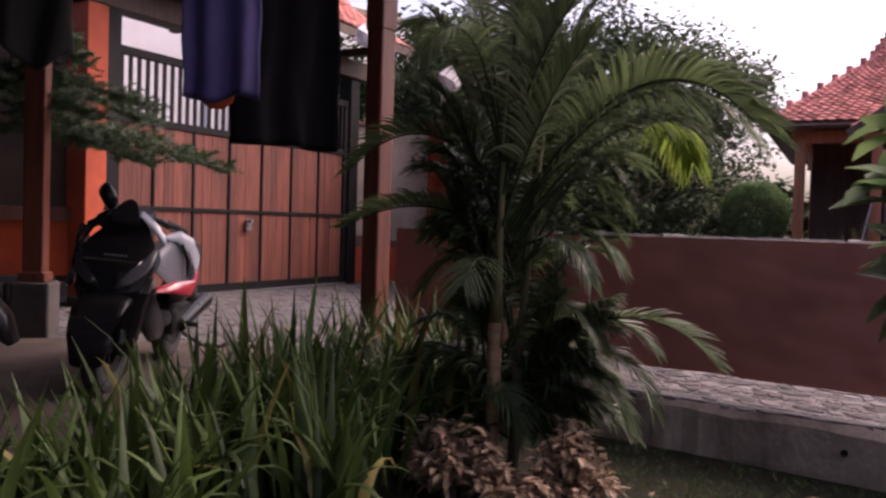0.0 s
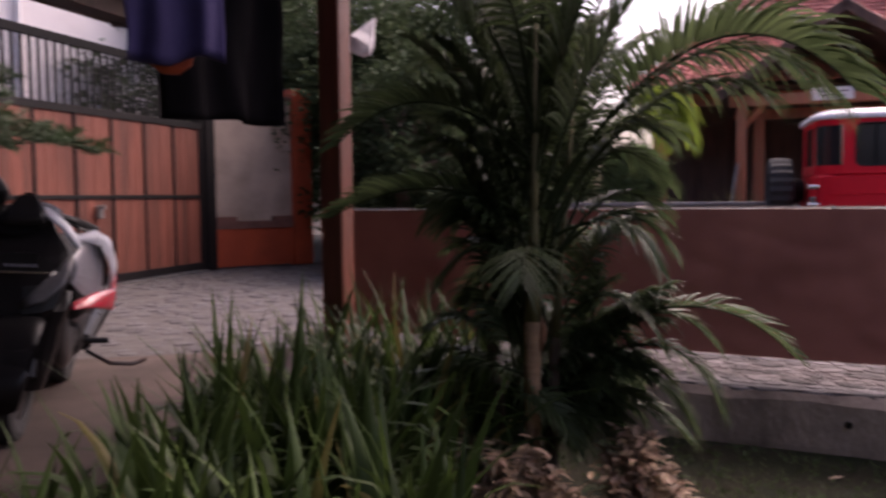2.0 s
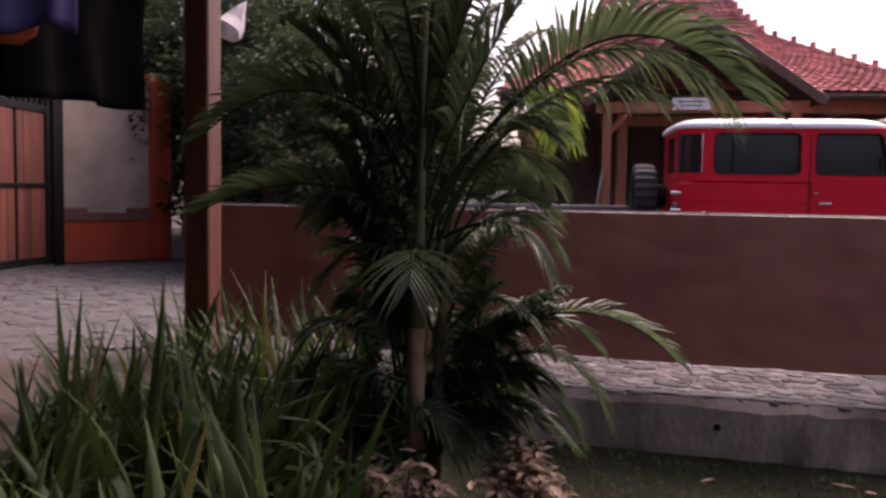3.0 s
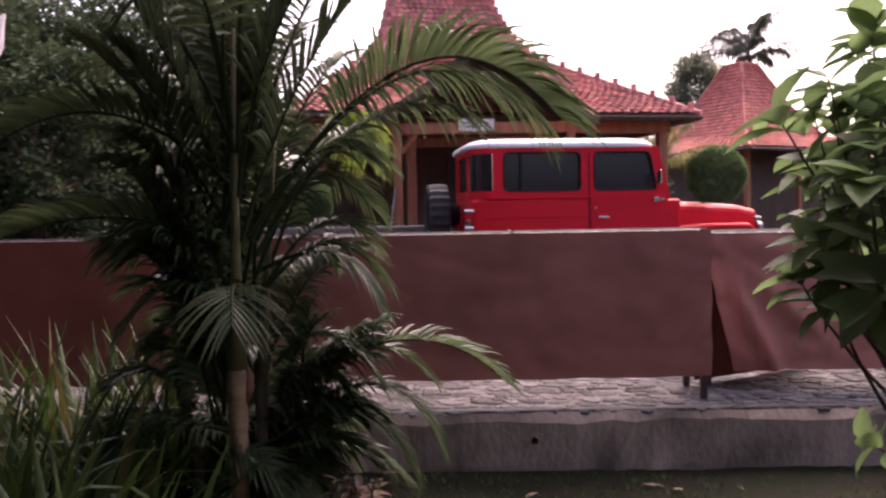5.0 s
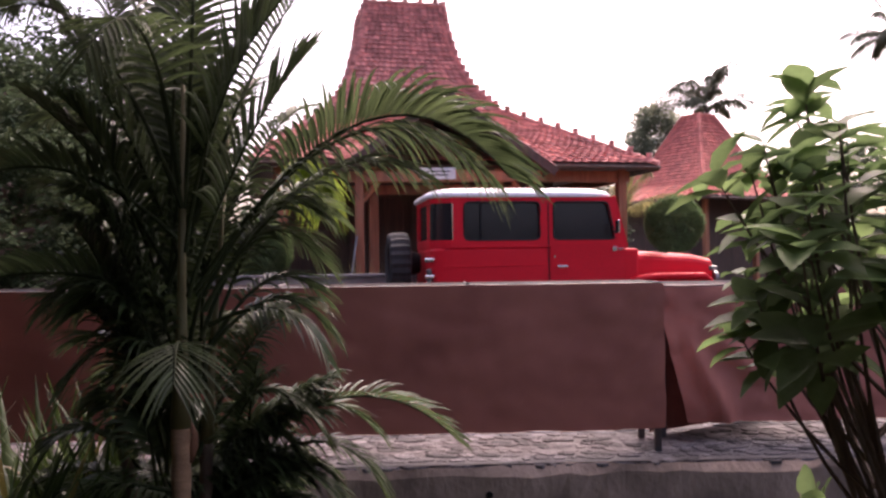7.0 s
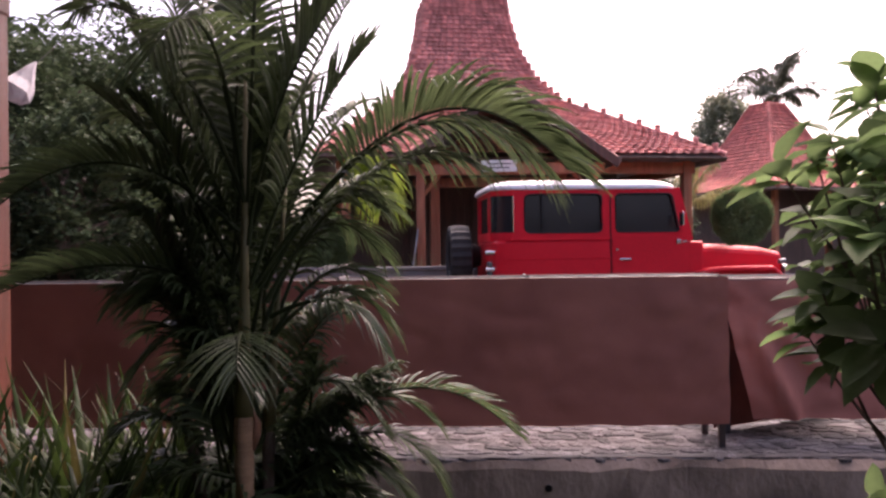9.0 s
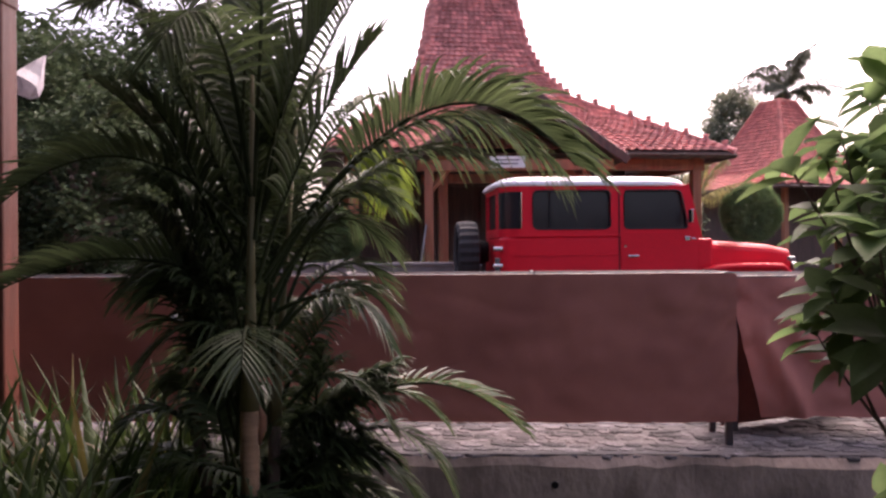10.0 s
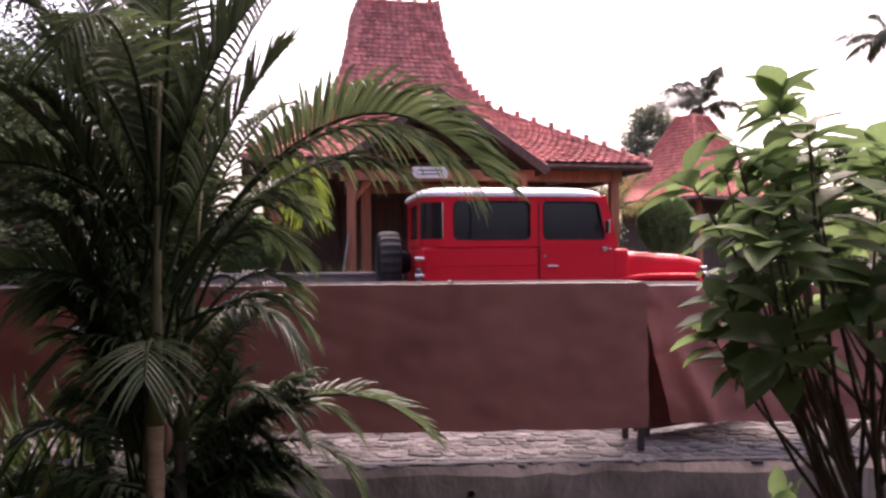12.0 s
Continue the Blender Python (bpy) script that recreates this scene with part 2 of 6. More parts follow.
def ring_tyre(bm, R, w, x=0.0, n=28, groove=0.0):
    """A tyre round the local x axis."""
    prof = [(R * 0.66, -w * 0.42), (R * 0.86, -w * 0.52), (R * 0.97, -w * 0.44), (R, -w * 0.2), (R, w * 0.2), (R * 0.97, w * 0.44), (R * 0.86, w * 0.52), (R * 0.66, w * 0.42)]
    rings = []
    for k in range(n):
        t = k * math.tau / n
        f = 1 - groove * (k % 2)
        rings.append([bm.verts.new((x + px, (r * (f if 0 < i < 7 else 1)) * math.cos(t), (r * (f if 0 < i < 7 else 1)) * math.sin(t))) for i, (r, px) in enumerate(prof)])
    for k in range(n):
        a, b = rings[k], rings[(k + 1) % n]
        for i in range(len(prof) - 1):
            bm.faces.new((a[i], a[i + 1], b[i + 1], b[i]))
        bm.faces.new((a[-1], a[0], b[0], b[-1]))
    bmesh.ops.recalc_face_normals(bm, faces=bm.faces)
    return bm


UX, UY = 0.8, -0.6          # along the low wall
PX, PY = 1.7, 4.8           # a point on its front edge


def W(s, d, z=0.0):
    return Vector((PX + UX * s + 0.6 * d, PY + UY * s + 0.8 * d, z))


WALL_YAW = math.degrees(math.atan2(UY, UX))


def V(l, d, z=0.0):
    """Sideways and ahead of the place where the walk ends."""
    return Vector((-0.8 + 0.829 * l + 0.559 * d, 1.05 - 0.559 * l + 0.829 * d, z))


VIEW_YAW = -34.0
rng = random.Random(7)


# ---- ground ----
def smooth01(a, b, x):
    t = min(1, max(0, (x - a) / (b - a)))
    return t * t * (3 - 2 * t)


def wall_side(x, y):
    """Metres in front of the low wall's face (negative behind it)."""
    return -((x - PX) * 0.6 + (y - PY) * 0.8)


def ground_z(x, y):
    f = wall_side(x, y)
    east = smooth01(-1.7, -0.4, x + 0.45 * (4.2 - y))
    dip = smooth01(0.0, 1.0, (3.2 - f) / 3.0)
    z = -0.07 - east * (0.06 + 0.2 * dip)
    if f < -0.32:
        z = -0.07
    return z + 0.02 * noise.noise((x * 1.6, y * 1.6, 0)) * (1 if abs(x) < 12 and y < 6 else 0)


def build_ground():
    near = [(-4.0 + 0.2 * i) for i in range(51)]
    xs = [-900, -300, -100, -40, -20, -12, -8, -5.5] + near + [8, 12, 20, 40, 100, 300, 900]
    ys = [-900, -300, -100, -40, -20, -12, -8, -5, -3.5] + [(-2 + 0.2 * i) for i in range(46)] + [9, 12, 20, 40, 100, 300, 900]
    verts = [(x, y, ground_z(x, y)) for y in ys for x in xs]
    w = len(xs)
    faces = [(j * w + i, j * w + i + 1, (j + 1) * w + i + 1, (j + 1) * w + i) for j in range(len(ys) - 1) for i in range(w - 1)]
    g = raw("ground", verts, faces, SOIL, smooth=True)
    tagged(g, "dark mossy garden soil around the planting bed", "ground", kind="structure")


build_ground()

drive = part("driveway", slab(bmesh.new(), [(-9, 2.2), (-2.1, 2.0), (-1.25, 4.3), (-0.55, 5.3), (-0.3, 6.55), (-9, 6.75)], -0.12, 0.0), CONCRETE)
tagged(drive, "pale worn concrete driveway under the scooters", "driveway", kind="structure")
yard = part("cobbled_yard", slab(bmesh.new(), [(-9, 6.75), (-0.3, 6.55), (-0.6, 6.9), tuple(W(-3.6, 0.02)[:2]), tuple(W(-3.6, 30)[:2]), (-9, 30)], -0.12, -0.008), MORTAR)
tagged(yard, "grey cobbled yard in front of the gate", "pavement", kind="structure")
court = part("stone_courtyard", slab(bmesh.new(), [tuple(W(-3.6, 0.05)[:2]), tuple(W(14, 0.05)[:2]), tuple(W(14, 30)[:2]), tuple(W(-3.6, 30)[:2])], -0.12, -0.008), MORTAR)
tagged(court, "pale stone courtyard behind the low wall", "pavement", kind="structure")


# ---- low retaining wall ----
def build_wall():
    bm = bmesh.new()
    n = 170
    prof = [(0.02, -0.6), (0.0, -0.3), (0.0, -0.06), (0.03, -0.015), (0.08, -0.03), (0.3, -0.6)]
    rings = []
    for i in range(n + 1):
        s = -3.6 + 17.6 * i / n
        ring = []
        for k, (d, z) in enumerate(prof):
            j = (0.022 * noise.noise((s * 2.1, k * 3.7, 1.0)) + 0.022 * noise.noise((s * 9.0, k * 5.1, 2.0))) if 0 < k < 5 else 0
            ring.append(bm.verts.new(W(s, d + j, z + (j * 0.8 if k == 2 else j * 0.4 if k == 3 else 0))))
        rings.append(ring)
    for a, b in zip(rings, rings[1:]):
        for k in range(len(prof) - 1):
            bm.faces.new((a[k], b[k], b[k + 1], a[k + 1]))
    bm.faces.new(rings[0])
    bm.faces.new(rings[-1][::-1])
    bmesh.ops.recalc_face_normals(bm, faces=bm.faces)
    ob = part("low_wall", bm, WALLC)
    tagged(ob, "low weathered grey concrete retaining wall with stains", "low wall", kind="structure")
    hole = bmesh.new()
    rod(hole, W(0.62, -0.012, -0.16), W(0.62, 0.02, -0.16), 0.02, n=10)
    part("drain_pipe", hole, BLACKP, ob, "small dark drain hole")


build_wall()


# ---- cloth-covered benches along the wall ----
def drape(name, s0, s1, d, z0, z1, parent, seed, folds=0.009, sag=0.01, lean=0.0, label="", skew=0.0):
    """A hanging sheet of canvas with soft wrinkles and a real thickness."""
    nx, nz = 110, 30
    verts, faces = [], []
    for side in (0, 1):
        for j in range(nz + 1):
            for i in range(nx + 1):
                s, v = s0 + (s1 - s0) * i / nx, j / nz
                wr = folds * (1.3 * noise.noise((s * 1.3 + seed, v * 2.2, 0)) + 0.7 * noise.noise((s * 3 + v * 2 + seed, v * 5 - s, 3)) + 0.35 * noise.noise((s * 9, v * 7 + s * 3, seed)))
                pull = 0.05 * math.exp(-((s - s1) / 0.25) ** 2) * math.sin(v * 9 + (s1 - s) * 14)
                z = z0 + (z1 - z0) * v + sag * (noise.noise((s * 2.2 + seed, 5, 0)) + 0.4 * noise.noise((s * 6, 8, seed))) * (1 - v) + 0.5 * sag * noise.noise((s * 1.4, 2, seed)) * v
                if skew:
                    wr += 0.045 * math.exp(-((s - s0 - 0.05 - 0.26 * (1 - v)) / 0.055) ** 2) * (1 - v) ** 0.5 + 0.03 * math.exp(-((s - s0 - 0.08 - 0.75 * (1 - v)) / 0.09) ** 2) * (0.2 + v * (1 - v) * 3)
                verts.append(W(s + skew * (1 - v) * math.exp(-(s - s0) / 0.5), d - abs(wr) * 1.5 - abs(pull) * 0.5 - lean * (1 - v) + side * 0.004, z))
    n = (nx + 1) * (nz + 1)
    for side in (0, 1):
        for j in range(nz):
            for i in range(nx):
                a = side * n + j * (nx + 1) + i
                q = (a, a + 1, a + nx + 2, a + nx + 1)
                faces.append(q if side == 0 else q[::-1])
    return raw(name, verts, faces, CLOTHB, parent, label, smooth=True)


def bench(s0, s1, d0, d1, top, label):
    t = thing("covered_bench", Matrix.Identity(4), label, "covered bench", "benches along the wall")
    for s in (s0, s1):
        for d in (d0, d1):
            bm = bmesh.new()
            box(bm, 0, 0, top / 2, 0.036, 0.036, top, 0.003, Matrix.Translation(W(s, d)) @ Matrix.Rotation(radians(WALL_YAW), 4, "Z"))
            part("leg", bm, STEEL, t)
    for d in (d0, d1):
        part("rail", rod(bmesh.new(), W(s0, d, top - 0.015), W(s1, d, top - 0.015), 0.014), STEEL, t)
    for s in (s0, s1):
        part("rail", rod(bmesh.new(), W(s, d0, top - 0.015), W(s, d1, top - 0.015), 0.014), STEEL, t)
    n = max(1, int((s1 - s0) / 1.2))
    for i in range(1, n + 1):
        s = s0 + (s1 - s0) * i / (n + 1)
        part("cross_bar", rod(bmesh.new(), W(s, d0, top), W(s, d1, top), 0.011), STEEL, t)
    bm = bmesh.new()
    k = int((s1 - s0) / 0.04)
    for i in range(k):
        s = s0 + (s1 - s0) * (i + 0.5) / k
        rod(bm, W(s, d0, top - 0.004), W(s, d1, top - 0.004), 0.0028, n=4)
    for i in range(9):
        d = d0 + (d1 - d0) * (i + 0.5) / 9
        rod(bm, W(s0, d, top + 0.001), W(s1, d, top + 0.001), 0.0028, n=4)
    part("wire_mesh_top", bm, STEEL, t, "dark grey wire mesh top")
    nx, ny = 40, 6
    vs = [W(s0 + (s1 - s0) * i / nx, d0 + (d1 - d0) * j / ny, top - 0.03 - 0.012 * abs(noise.noise((i * 0.4, j * 0.7, s0)))) for j in range(ny + 1) for i in range(nx + 1)]
    fs = [(j * (nx + 1) + i, j * (nx + 1) + i + 1, (j + 1) * (nx + 1) + i + 1, (j + 1) * (nx + 1) + i) for j in range(ny) for i in range(nx)]
    raw("canvas_top", vs, fs, CLOTHB, t, smooth=True)
    return t


b1 = bench(-2.72, 1.62, 0.25, 0.60, 0.975, "long metal-framed bench covered with dark brown canvas")
drape("canvas_cover", -2.74, 1.65, 0.205, 0.135, 0.968, b1, 1.0, label="dark brown canvas cover with soft wrinkles")
b2 = bench(1.76, 7.2, 0.62, 1.2, 0.945, "second metal-framed bench with slack brown canvas")
drape("canvas_cover", 1.70, 7.2, 0.57, 0.115, 0.93, b2, 9.0, 0.02, 0.014, 0.10, "slack brown canvas cover pulled to one side", 0.17)
# added sheet behind the gap, coloured dark in place of real shade
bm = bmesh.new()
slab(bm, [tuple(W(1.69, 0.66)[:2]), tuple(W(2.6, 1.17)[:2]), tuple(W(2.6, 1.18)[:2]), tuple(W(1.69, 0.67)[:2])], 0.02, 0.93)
part("canvas_end", bm, GAPSHADE, b2, "dark sheet in the gap, shade put into its colour")


# ---- off-road car ----
def rounded(pts, r, n=5):
    """Corner points of a polygon, each rounded off."""
    out = []
    m = len(pts)
    for i in range(m):
        p, a, b = Vector(pts[i]), Vector(pts[i - 1]), Vector(pts[(i + 1) % m])
        q0, q1 = p + (a - p).normalized() * r, p + (b - p).normalized() * r
        out += [q0.lerp(p, k / n).lerp(p.lerp(q1, k / n), k / n) for k in range(n + 1)]
    return out


def pierced_panel(bm, outer, holes, y, th):
    """An upright sheet in the x-z plane with rounded openings and a real thickness."""
    edges = []
    for loop in (outer, *holes):
        vs = [bm.verts.new((p[0], y - th / 2, p[1])) for p in loop]
        edges += [bm.edges.new((vs[k], vs[(k + 1) % len(vs)])) for k in range(len(vs))]
    made = bmesh.ops.triangle_fill(bm, use_beauty=True, use_dissolve=False, edges=edges)
    faces = [g for g in made["geom"] if isinstance(g, bmesh.types.BMFace)]
    ext = bmesh.ops.extrude_face_region(bm, geom=faces, use_keep_orig=True)
    bmesh.ops.translate(bm, vec=(0, th, 0), verts=[g for g in ext["geom"] if isinstance(g, bmesh.types.BMVert)])
    bmesh.ops.recalc_face_normals(bm, faces=bm.faces)
    return bm


def sheet(bm, loop, y, th):
    return pierced_panel(bm, loop, [], y, th)


def ring_seal(bm, loop, y, t=0.010):
    pts = [Vector((p[0], y, p[1])) for p in loop]
    return tube(bm, pts + [pts[0]], t, 6)


def corner_strip(bm, s, cx, cy, r, a0, a1, z0, z1, th=0.03, n=8):
    """A piece of the rounded rear corner between two angles and two heights."""
    rows = []
    for k in range(n + 1):
        a = radians(a0 + (a1 - a0) * k / n)
        for q in (r, r - th):
            rows.append([bm.verts.new((cx - q * math.sin(a), s * (cy + q * math.cos(a)), z)) for z in (z0, z1)])
    for k in range(n):
        o, i, o2, i2 = rows[2 * k], rows[2 * k + 1], rows[2 * k + 2], rows[2 * k + 3]
        bm.faces.new((o[0], o2[0], o2[1], o[1]))
        bm.faces.new((i[0], i[1], i2[1], i2[0]))
        bm.faces.new((o[1], o2[1], i2[1], i[1]))
        bm.faces.new((o[0], i[0], i2[0], o2[0]))
    for o, i in ((rows[0], rows[1]), (rows[-2], rows[-1])):
        bm.faces.new((o[0], o[1], i[1], i[0]))
    bmesh.ops.recalc_face_normals(bm, faces=bm.faces)
    return bm


def build_car(m):
    t = thing("off_road_car", m, "boxy red off-road car with white roof parked in the courtyard", "car")
    hw = 0.74
    # tub and bonnet
    bm = bmesh.new()
    loft(bm, [((-0.57, 0, z), (1.14 - e, 0, 0), (0, hw - e, 0)) for z, e in ((0.57, 0.03), (0.60, 0.0), (1.0, 0.0), (1.22, 0.004), (1.252, 0.02))], 64, 11)
    part("body", bm, RED, t, smooth=False)
    bm = B(-0.62, 0, 0.505, 2.3, 1.3, 0.16, 0.03)
    part("chassis", bm, BLACKP, t, "black chassis")
    bm = bmesh.new()
    loft(bm, [((0.56, 0, 0.92), (0, 0.60, 0), (0, 0, 0.30)), ((0.75, 0, 0.92), (0, 0.60, 0), (0, 0, 0.285)), ((1.5, 0, 0.89), (0, 0.54, 0), (0, 0, 0.265)), ((1.72, 0, 0.87), (0, 0.52, 0), (0, 0, 0.235))], 24, 6)
    part("bonnet", bm, RED, t, smooth=False)
    part("cowl", B(0.63, 0, 0.94, 0.2, 1.36, 0.57, 0.03), RED, t)
    bm = bmesh.new()
    for i in range(9):
        box(bm, 0.86 + i * 0.028, 0.56 * -1, 1.165, 0.012, 0.16, 0.012, 0.003)
    part("bonnet_vent", bm, BLACKP, t, "row of small dark vent slots")
    for s in (-1, 1):
        bm = bmesh.new()
        secs = []
        for i in range(9):
            a = i / 8
            x = 0.62 + 1.2 * a
            z = 0.90 - 0.05 * (2 * a - 1) ** 4 - 0.28 * max(0, a - 0.8) / 0.2
            secs.append(((x, s * 0.65, z), (0, 0.115, 0), (0, 0, 0.035)))
        loft(bm, secs, 12, 4)
        part("front_wing", bm, RED, t, smooth=True)
        bm = bmesh.new()
        rod(bm, (1.73, s * 0.5, 0.86), (1.78, s * 0.5, 0.86), 0.09, 0.085, 16)
        part("headlight", bm, LENS, t)
        bm = bmesh.new()
        box(bm, 1.66, s * 0.66, 0.98, 0.09, 0.07, 0.06, 0.015)
        part("turn_signal", bm, LENS, t)
    part("grille", B(1.735, 0, 0.86, 0.03, 0.9, 0.26, 0.01), WHITE, t, "pale grille panel")
    part("front_bumper", B(1.9, 0, 0.55, 0.12, 1.5, 0.14, 0.02), CHROME, t)
    part("rear_bumper", B(-1.78, 0, 0.58, 0.08, 1.4, 0.12, 0.02), CHROME, t)
    # hardtop sides with openings
    z0, z1 = 1.25, 1.82
    wide = rounded([(-1.35, 1.335), (-0.47, 1.335), (-0.47, 1.765), (-1.35, 1.765)], 0.075)
    front = rounded([(-0.315, 1.335), (0.425, 1.335), (0.335, 1.765), (-0.315, 1.765)], 0.06)
    rc, ccx, ccy = 0.25, -1.455, hw - 0.25
    for s in (-1, 1):
        part("side_panel", pierced_panel(bmesh.new(), [(-1.455, z0), (0.56, z0), (0.415, z1), (-1.455, z1)], [wide, front], s * (hw - 0.02), 0.04), RED, t)
        for loop in (wide, front):
            grown = [((x - 0) + (0.02 if x > (loop is front) * 0.05 - 0.92 * (loop is wide) else -0.02), z + (0.02 if z > 1.55 else -0.02)) for x, z in loop]
            pane = part("window", sheet(bmesh.new(), grown, s * (hw - 0.05), 0.012), GLASSD, t, "tinted side window")
            part("rubber_seal", ring_seal(bmesh.new(), loop, s * (hw - 0.002)), BLACKP, pane)
        part("window_divider", B(-1.15, s * (hw - 0.03), 1.55, 0.022, 0.02, 0.43), BLACKP, t, "black sliding window bar")
        # rounded rear corner with its curved quarter window
        bm = bmesh.new()
        for a0, a1, q0, q1 in ((0, 90, z0, 1.34), (0, 90, 1.755, z1), (0, 6, 1.34, 1.755), (76, 90, 1.34, 1.755)):
            corner_strip(bm, s, ccx, ccy, rc, a0, a1, q0, q1)
        part("corner_panel", bm, RED, t, "rounded red rear corner")
        quarter = part("quarter_window", corner_strip(bmesh.new(), s, ccx, ccy, rc - 0.008, 4, 78, 1.33, 1.765, 0.012), GLASSD, t, "curved tinted quarter window", smooth=False)
        for a in (6, 76):
            q = radians(a)
            bm = rod(bmesh.new(), (ccx - rc * math.sin(q), s * (ccy + rc * math.cos(q)), 1.345), (ccx - rc * math.sin(q), s * (ccy + rc * math.cos(q)), 1.75), 0.009, n=6)
            part("window_trim", bm, CHROME, quarter, "bright window trim")
        arm = part("side_mirror", rod(bmesh.new(), (0.44, s * hw, 1.33), (0.40, s * (hw + 0.12), 1.40), 0.008, n=6), CHROME, t, "chrome side mirror")
        part("mirror_head", B(0.40, s * (hw + 0.13), 1.47, 0.03, 0.10, 0.15, 0.012), CHROME, arm)
        # door seam, handle and hinges
        bm = bmesh.new()
        box(bm, -0.375, s * (hw + 0.001), 1.2, 0.012, 0.008, 1.1)
        part("door_seam", bm, BLACKP, t, "dark door gap")
        door = part("door", sheet(bmesh.new(), rounded([(-0.355, 0.62), (0.53, 0.62), (0.53, 1.285), (-0.355, 1.285)], 0.03), s * (hw + 0.002), 0.012), RED, t)
        part("door_handle", B(-0.22, s * (hw + 0.024), 1.03, 0.13, 0.03, 0.026, 0.008), CHROME, door, "chrome door handle")
        part("lock", rod(bmesh.new(), (-0.31, s * hw, 1.14), (-0.31, s * (hw + 0.022), 1.14), 0.014, n=10), CHROME, door)
        bm = bmesh.new()
        box(bm, 0.40, s * (hw + 0.02), 1.22, 0.06, 0.03, 0.05, 0.006)
        box(bm, 0.47, s * (hw + 0.02), 1.22, 0.05, 0.02, 0.02, 0.004)
        part("hinge", bm, CHROME, door, "chrome hinge")
        part("crease", rod(bmesh.new(), (-1.58, s * (hw + 0.001), 1.045), (0.52, s * (hw + 0.001), 1.045), 0.006, n=6), RED, t)
        part("belt_moulding", B(-0.49, s * (hw + 0.0), 1.262, 2.06, 0.012, 0.02, 0.005), RED, t)
        bm = bmesh.new()
        box(bm, -1.0, s * (hw + 0.012), 0.74, 0.03, 0.025, 0.03, 0.006)
        part("reflector", bm, LENS, t)
    # rear end
    bm = bmesh.new()
    box(bm, -1.69, 0, 1.30, 0.03, 1.1, 0.10)
    box(bm, -1.69, 0, 1.79, 0.03, 1.1, 0.06)
    for y in (-0.52, -0.36, 0.36, 0.52):
        box(bm, -1.69, y, 1.545, 0.03, 0.06, 0.43)
    part("rear_panel", bm, RED, t)
    for y in (-0.44, 0, 0.44):
        part("rear_window", B(-1.687, y, 1.545, 0.012, 0.66 if y == 0 else 0.1, 0.43), GLASSD, t, "dark rear window")
    for y in (-0.66, 0.66):
        bm = bmesh.new()
        box(bm, -1.73, y * 0.9, 0.9, 0.05, 0.12, 0.24, 0.015)
        part("tail_lamp", bm, LENS, t, "chrome-rimmed tail lamp")
        for z in (0.78, 0.93, 1.12):
            part("tail_hinge", rod(bmesh.new(), (-1.78, y * 0.97, z), (-1.68, y * 0.97, z), 0.026, n=10), CHROME, t, "chrome hinge")
    # windscreen
    bm = bmesh.new()
    mm = Matrix.Translation((0.485, 0, 1.53)) @ Matrix.Rotation(radians(-14), 4, "Y")
    box(bm, 0, -0.69, 0, 0.05, 0.08, 0.62, 0.0, mm)
    box(bm, 0, 0.69, 0, 0.05, 0.08, 0.62, 0.0, mm)
    box(bm, 0, 0, 0.28, 0.05, 1.3, 0.06, 0.0, mm)
    box(bm, 0, 0, -0.28, 0.05, 1.3, 0.06, 0.0, mm)
    part("windscreen_frame", bm, RED, t)
    part("windscreen", box(bmesh.new(), 0, 0, 0, 0.012, 1.3, 0.5, 0.0, mm), GLASSD, t)
    # roof: a shallow domed white cap
    bm = bmesh.new()
    loft(bm, [((-0.655, 0, z), (1.10 - e, 0, 0), (0, 0.765 - e * 0.9, 0)) for z, e in ((1.815, 0.01), (1.822, 0.0), (1.85, 0.0), (1.875, 0.02), (1.90, 0.07), (1.925, 0.17), (1.94, 0.34), (1.947, 0.6))], 56, 7)
    part("roof", bm, WHITE, t, "white hard roof", smooth=True)
    # inside
    for y in (-0.36, 0.36):
        part("seat", B(-0.1, y, 1.18, 0.16, 0.45, 0.5, 0.04), BLACKC, t)
    part("steering_wheel", tube(bmesh.new(), [(0.22 + 0.07 * math.sin(k * math.tau / 16), 0.36 + 0.19 * math.cos(k * math.tau / 16), 1.36 + 0.17 * math.sin(k * math.tau / 16)) for k in range(17)], 0.012, 6), BLACKP, t)
    # wheels
    for x in (-1.13, 1.17):
        for y in (-0.62, 0.62):
            e = new("wheel")
            e.parent = t
            e.matrix_basis = pose(x, y, 0.37, 0, 0, 90)
            part("tyre", ring_tyre(bmesh.new(), 0.37, 0.2, groove=0.03), RUBBER, e)
            bm = bmesh.new()
            rod(bm, (-0.07, 0, 0), (0.07, 0, 0), 0.245, n=20)
            part("rim", bm, WHITE, e)
    e = new("spare_wheel")
    e.parent = t
    e.matrix_basis = pose(-2.0, 0.10, 1.085, 0, 0, 0)
    part("tyre", ring_tyre(bmesh.new(), 0.375, 0.25, n=44, groove=0.045), RUBBER, e, "chunky black tread")
    bm = bmesh.new()
    rod(bm, (-0.08, 0, 0), (0.26, 0, 0), 0.23, 0.12, n=20)
    part("rim", bm, BLACKM, e)
    return t


CAR_YAW = VIEW_YAW + 4.5
cc = V(2.35, 9.25)
CAR_X, CAR_Y = cc.x + 0.385, cc.y + 0.68
build_car(pose(CAR_X, CAR_Y, 0, 0, 0, CAR_YAW))


